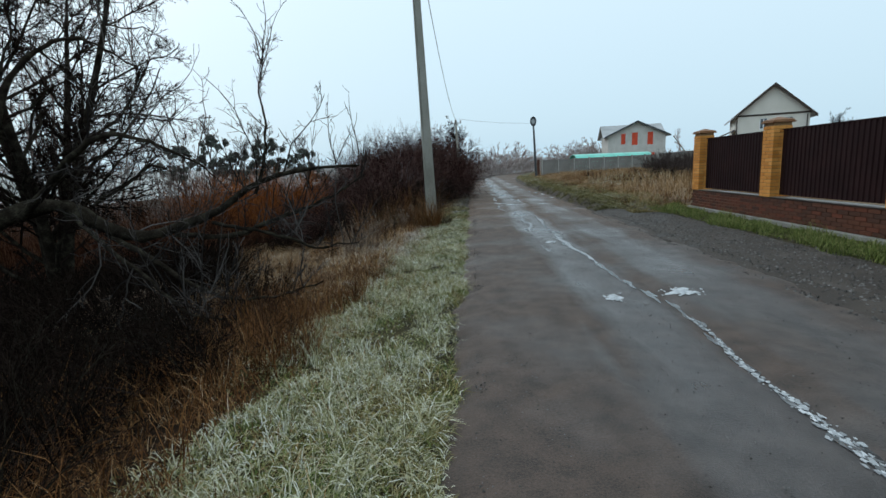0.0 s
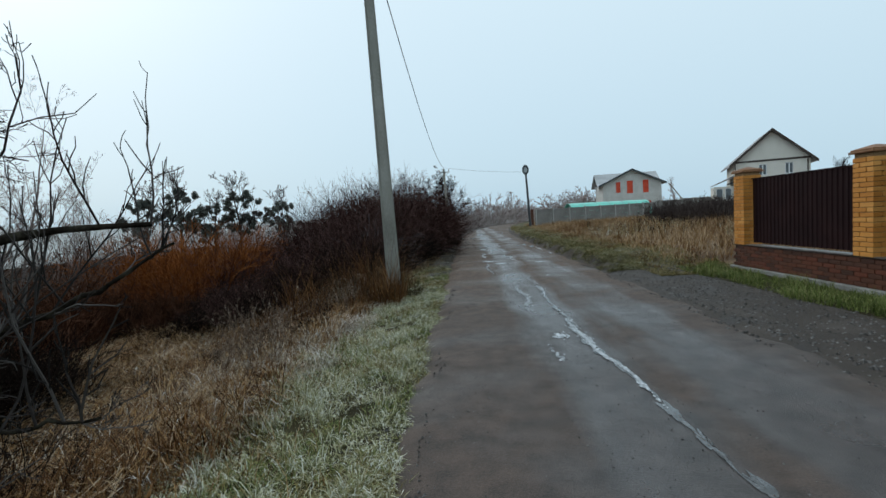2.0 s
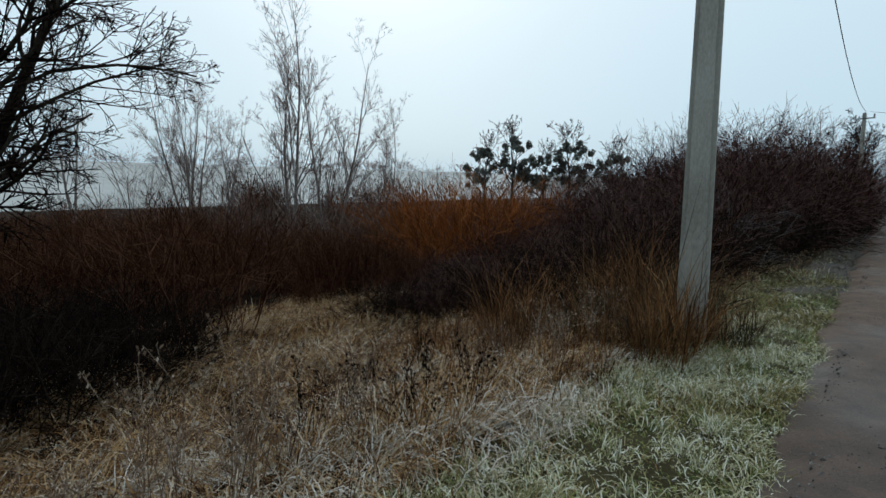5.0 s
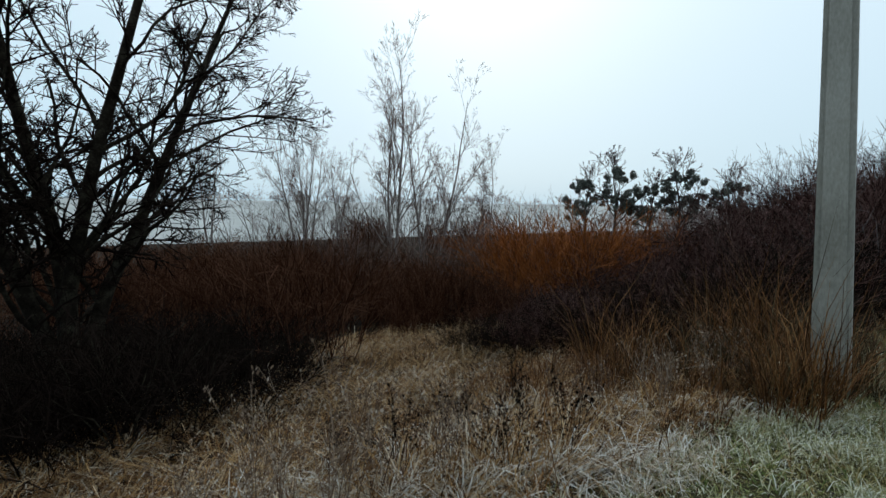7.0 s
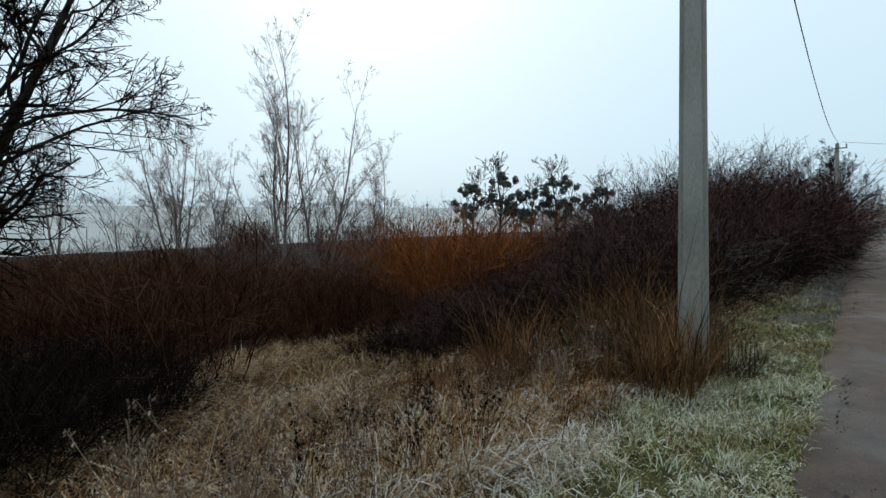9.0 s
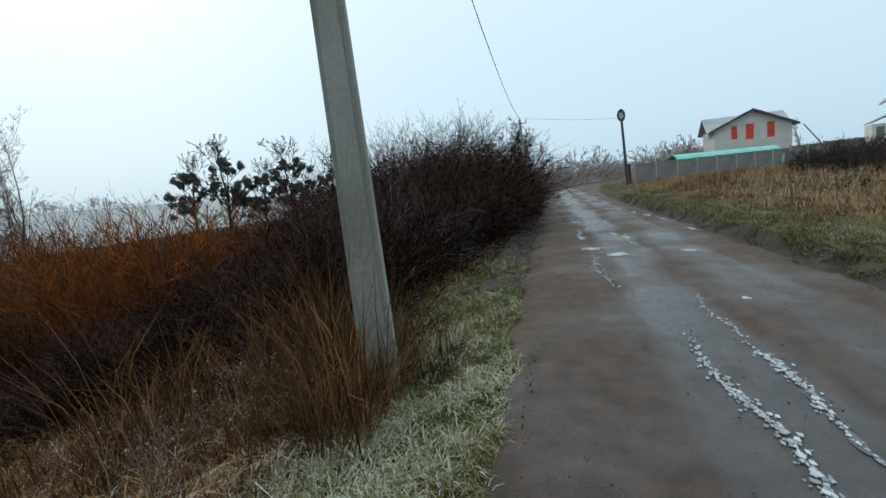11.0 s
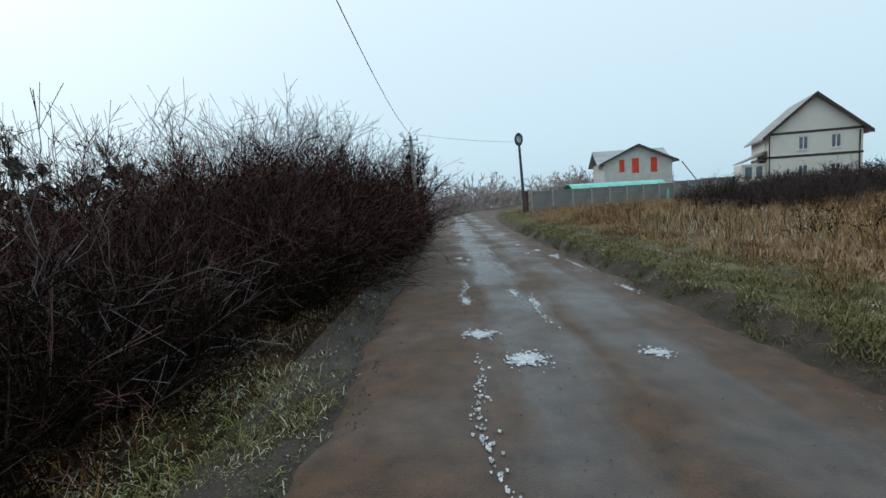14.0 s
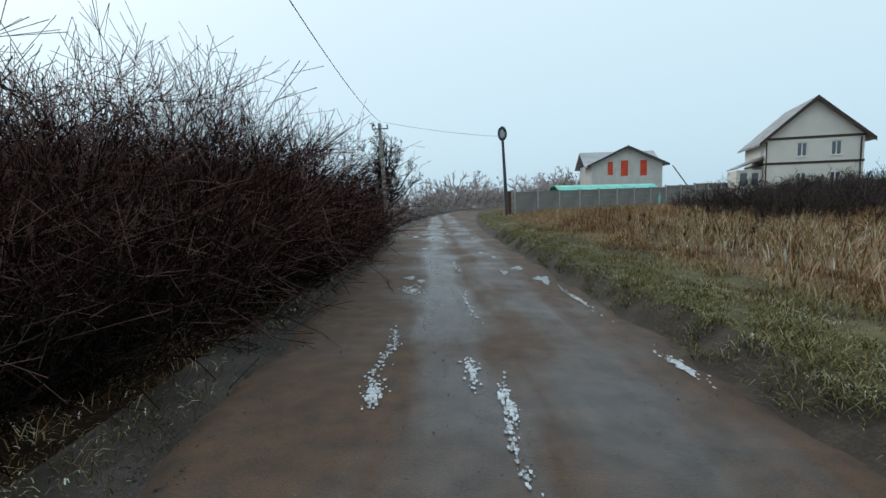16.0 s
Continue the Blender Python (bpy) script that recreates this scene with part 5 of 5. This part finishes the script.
sward("bank_edge_grass", 60000, 3.15, 4.3, 13.5, 34, (0.06, 0.2), (0.004, 0.009), M_MOSS, "dark mossy green grass overhanging the bank", "grass", 1.5, 1.4, lambda x, y: (x - bend(y) > 3.2 + 0.12 * lumps(y * 1.7, x)) & (rng.uniform(0, 1, len(x)) < 0.35 + 0.65 * (lumps(x * 2.1, y * 1.6) > 0.0)))
sward("bank_frost_grass", 30000, 3.35, 4.6, 13.5, 40, (0.05, 0.13), (0.004, 0.008), M_FROST_GRASS, "short grass of the bank pale with frost", "grass", 1.5, 1.4, lambda x, y: lumps(x * 1.4 + 5, y * 0.9) > 0.15)
sward("bank_rust_grass", 26000, 4.2, 6.2, 13.5, 36, (0.12, 0.42), (0.004, 0.009), M_STRAW_DARK, "rusty dead grass tufts behind the bank", "dead grass", 1.3, 1.3, lambda x, y: lumps(x * 1.1, y * 0.7 + 3) > 0.0)
sward("fence_grass", 30000, 4.55, 5.62, -3.5, 13.6, (0.07, 0.24), (0.005, 0.010), M_FENCE_GRASS, "green grass strip at the foot of a fence", "grass", 0.9, 1.0, lambda x, y: x > 4.75 + 0.15 * lumps(y, x))

sward("frosted_meadow_tips", 26000, 6, 26, 17, 58, (0.3, 0.55), (0.008, 0.016), M_FROST_GRASS, "pale frosted stalks in the dry meadow", "dead grass", 0.9, 1.2, lambda x, y: lumps(x * 0.21 + 2, y * 0.17) > 0.2)

# ---- stones, ice and puddles ----


def pebbles(name, n, x0, x1, y0, y1, lo, hi, label, on_road=True):
    x, y = scatter(n, x0, x1, y0, y1, 1.3)
    s = rng.uniform(lo, hi, n) * rng.uniform(0.5, 1, n)
    z = np.where((x - bend(y) > -0.45) & (x - bend(y) < 3.05), 0.0, ground_z(x, y)) - s * 0.15
    d = np.array([(1, 0, 0), (-0.5, 0.9, 0), (-0.5, -0.9, 0), (0.1, 0, 0.7), (0, 0.1, -0.6)])
    v = np.stack([x, y, z], 1)[:, None] + d * s[:, None, None] * rng.uniform(0.6, 1.3, (n, 5, 3))
    k = np.arange(n)[:, None, None] * 5
    f = (k + np.array([(0, 1, 3), (1, 2, 3), (2, 0, 3), (1, 0, 4), (2, 1, 4), (0, 2, 4)])).reshape(-1, 3)
    tagged(new(name, mesh_from(name, v.reshape(-1, 3), f, M_STONE)), label, "gravel", kind="stuff")


pebbles("road_gravel", 9000, -0.6, 3.3, -2, 30, 0.004, 0.012, "small loose stones on a dirt road")
pebbles("apron_gravel", 11000, 2.9, 4.9, -2, 16, 0.008, 0.04, "grey rubble and gravel beside the road")
pebbles("edge_gravel", 16000, -1.1, 0.05, 0, 32, 0.004, 0.02, "loose gravel along the edge of the verge")


def road_height(x, y):
    x = x - bend(y)
    w = x + 0.17 * lumps(y * 0.7, 3.0) + 0.08 * lumps(y * 2.9, 1.0)
    e = smooth(-0.78, -0.38, w) * (1 - smooth(3.0, 3.38, w))
    r = -0.022 * np.exp(-((x - 0.75 - 0.12 * np.sin(y * 0.31)) / 0.28) ** 2) - 0.03 * np.exp(-((x - 1.42 - 0.1 * np.sin(y * 0.23 + 1)) / 0.2) ** 2) - 0.022 * np.exp(-((x - 2.35 - 0.14 * np.sin(y * 0.27 + 2)) / 0.3) ** 2)
    return -0.10 + 0.105 * e + r * e + 0.006 * lumps(x * 2, y * 1.2) + 0.004 * lumps(x * 7, y * 6)


def ice(x, y, rx, ry, mat, label):
    """A frozen puddle with a ragged rim."""
    bm = bmesh.new()
    n = 34
    mid = bm.verts.new((x, y, float(road_height(x, y)) + 0.008))
    rim = []
    for i in range(n):
        a = i * 2 * math.pi / n
        q = 1 + 0.28 * math.sin(a * 3 + x * 9) + 0.2 * math.sin(a * 5 + y * 7) + rng.uniform(-0.16, 0.16)
        px, py = x + math.cos(a) * rx * q, y + math.sin(a) * ry * q
        rim.append(bm.verts.new((px, py, float(road_height(px, py)) + 0.005)))
    for i in range(n):
        bm.faces.new((mid, rim[i], rim[(i + 1) % n]))
    me = bpy.data.meshes.new("ice_patch")
    bmesh.ops.recalc_face_normals(bm, faces=bm.faces[:])
    bm.to_mesh(me)
    bm.free()
    me.materials.append(mat)
    tagged(new("ice_patch", me), label, "ice", "frozen puddles")


T_WHITE, T_WET = "white broken ice in a road rut", "thin grey ice over a puddle in the road"


def shards(name, spots, label, mat):
    """Loose shards of ice: spots (x, y, rx, ry, count)."""
    vs, fs = [], []
    for x, y, rx, ry, n in spots:
        for _ in range(n * 2):
            a, q = rng.uniform(0, 6.28), rng.normal(0, 0.5)
            px, py, s = x + math.cos(a) * q * rx, y + math.sin(a) * q * ry, rng.uniform(0.004, 0.02)
            z = float(road_height(px, py)) + rng.uniform(0.003, 0.008)
            k = len(vs)
            for lift in (0, 0.004):
                vs += [(px + math.cos(i * 1.57 + a) * s * (0.8 + 0.5 * math.sin(i * 5 + a)), py + math.sin(i * 1.57 + a) * s * 1.5, z + lift) for i in range(4)]
            fs += [(k + 4, k + 5, k + 6, k + 7)] + [(k + i, k + (i + 1) % 4, k + 4 + (i + 1) % 4, k + 4 + i) for i in range(4)]
    tagged(new(name, mesh_from(name, vs, fs, mat)), label, "ice", "frozen puddles", "stuff")


for x, y, rx, ry in ((1.05, 3.96, 0.07, 0.10), (1.82, 4.1, 0.13, 0.13), (0.98, 7.89, 0.06, 0.09), (2.11, 16.85, 0.07, 0.08), (1.78, 13.53, 0.04, 0.06), (2.93, 19.75, 0.035, 0.16), (1.42, 19.4, 0.025, 0.09)):
    ice(x, y, rx, ry, M_ICE, T_WHITE)
shards("broken_ice", [(0.58, 17.75, 0.17, 0.15, 260), (0.93, 16.85, 0.17, 0.18, 420), (0.5, 19.5, 0.1, 0.35, 70), (1.25, 19.9, 0.06, 0.4, 60), (0.62, 23.5, 0.2, 0.5, 70), (2.93, 19.8, 0.07, 0.4, 60), (2.89, 22.4, 0.05, 0.9, 60), (1.45, 19.2, 0.05, 0.35, 60), (2.11, 16.85, 0.2, 0.2, 60), (1.82, 4.1, 0.2, 0.2, 50), (1.05, 3.96, 0.12, 0.15, 40), (0.98, 7.89, 0.12, 0.15, 40)], T_WHITE, M_ICE)
def rut_x(y):
    return float(np.interp(y, [0.5, 2.2, 3.5, 5.5, 8.5, 12, 14], [1.38, 1.48, 1.54, 1.34, 1.22, 1.31, 1.36]))


def side_x(y):
    return float(np.interp(y, [7, 10, 13.0, 14, 17, 30], [0.82, 0.88, 0.92, 0.5, 0.48, 0.56]))


track = []
for k in range(150):
    y = 0.4 + k * 0.09
    track.append((rut_x(y) + 0.025 * math.sin(y * 2.3) + 0.02 * math.sin(y * 5.1), y, 0.05 + 0.03 * math.sin(y * 1.7), 0.09, int((9 + 9 * math.sin(y * 1.1)) * (1.1 if 6 < y < 12 else 0.12 if 3.3 < y <= 6 or y >= 12 else 0.4))))
for k in range(110):
    y = 7.0 + k * 0.13
    track.append((side_x(y) + 0.05 * math.sin(y * 3.1), y, 0.07, 0.15, int(max(0, 5 + 9 * math.sin(y * 1.3)) * (1.0 if y < 13 else 0.4))))
for k in range(40):
    y = 17.8 + k * 0.28
    track.append((1.47 + 0.08 * math.sin(y * 1.6), y, 0.04, 0.2, int(max(0, 4 + 9 * math.sin(y * 1.7 + 1)))))
shards("ice_crumbs", track, "crumbs of white ice along the wheel ruts", M_CRUMB)
for k in range(22):
    y = 0.6 + k * 0.5
    ice(rut_x(y) + 0.03 * math.sin(y * 2.3), y, 0.02 + 0.03 * rng.uniform(), 0.22, M_WET_ICE, T_WET)
for k in range(26):
    y = rng.uniform(21, 48)
    ice(rng.choice([0.6, 1.35, 2.3]) + rng.normal(0, 0.2) + float(bend(y)), y, rng.uniform(0.05, 0.11), rng.uniform(0.12, 0.4), M_WET_ICE, T_WET)

# bricks last
for ob, core in pillars[:4]:
    fence_bricks(ob, 1.53)
for ob, core in pillars[4:]:
    part("shell", boxes((-0.186, 0.186, -0.186, 0.186, 0.0, 1.529)), M_BRICK, ob)
rows = 6
for k in range(rows):
    n = 0
    y = y_hi - 0.13 - (0.127 if k % 2 else 0)
    while y > 1.2:
        for s in (-1,):
            p = part("brick", DARK, None, plinth)
            p.matrix_basis = pose(-0.158, y, 0.14 + k * 0.0725, 0, 0, 90)
        y -= 0.254
        n += 1
part("plinth_face", boxes((-0.186, -0.156, y_lo, 1.05, 0.101, PL_TOP - 0.014)), M_DARK_BRICK, plinth)
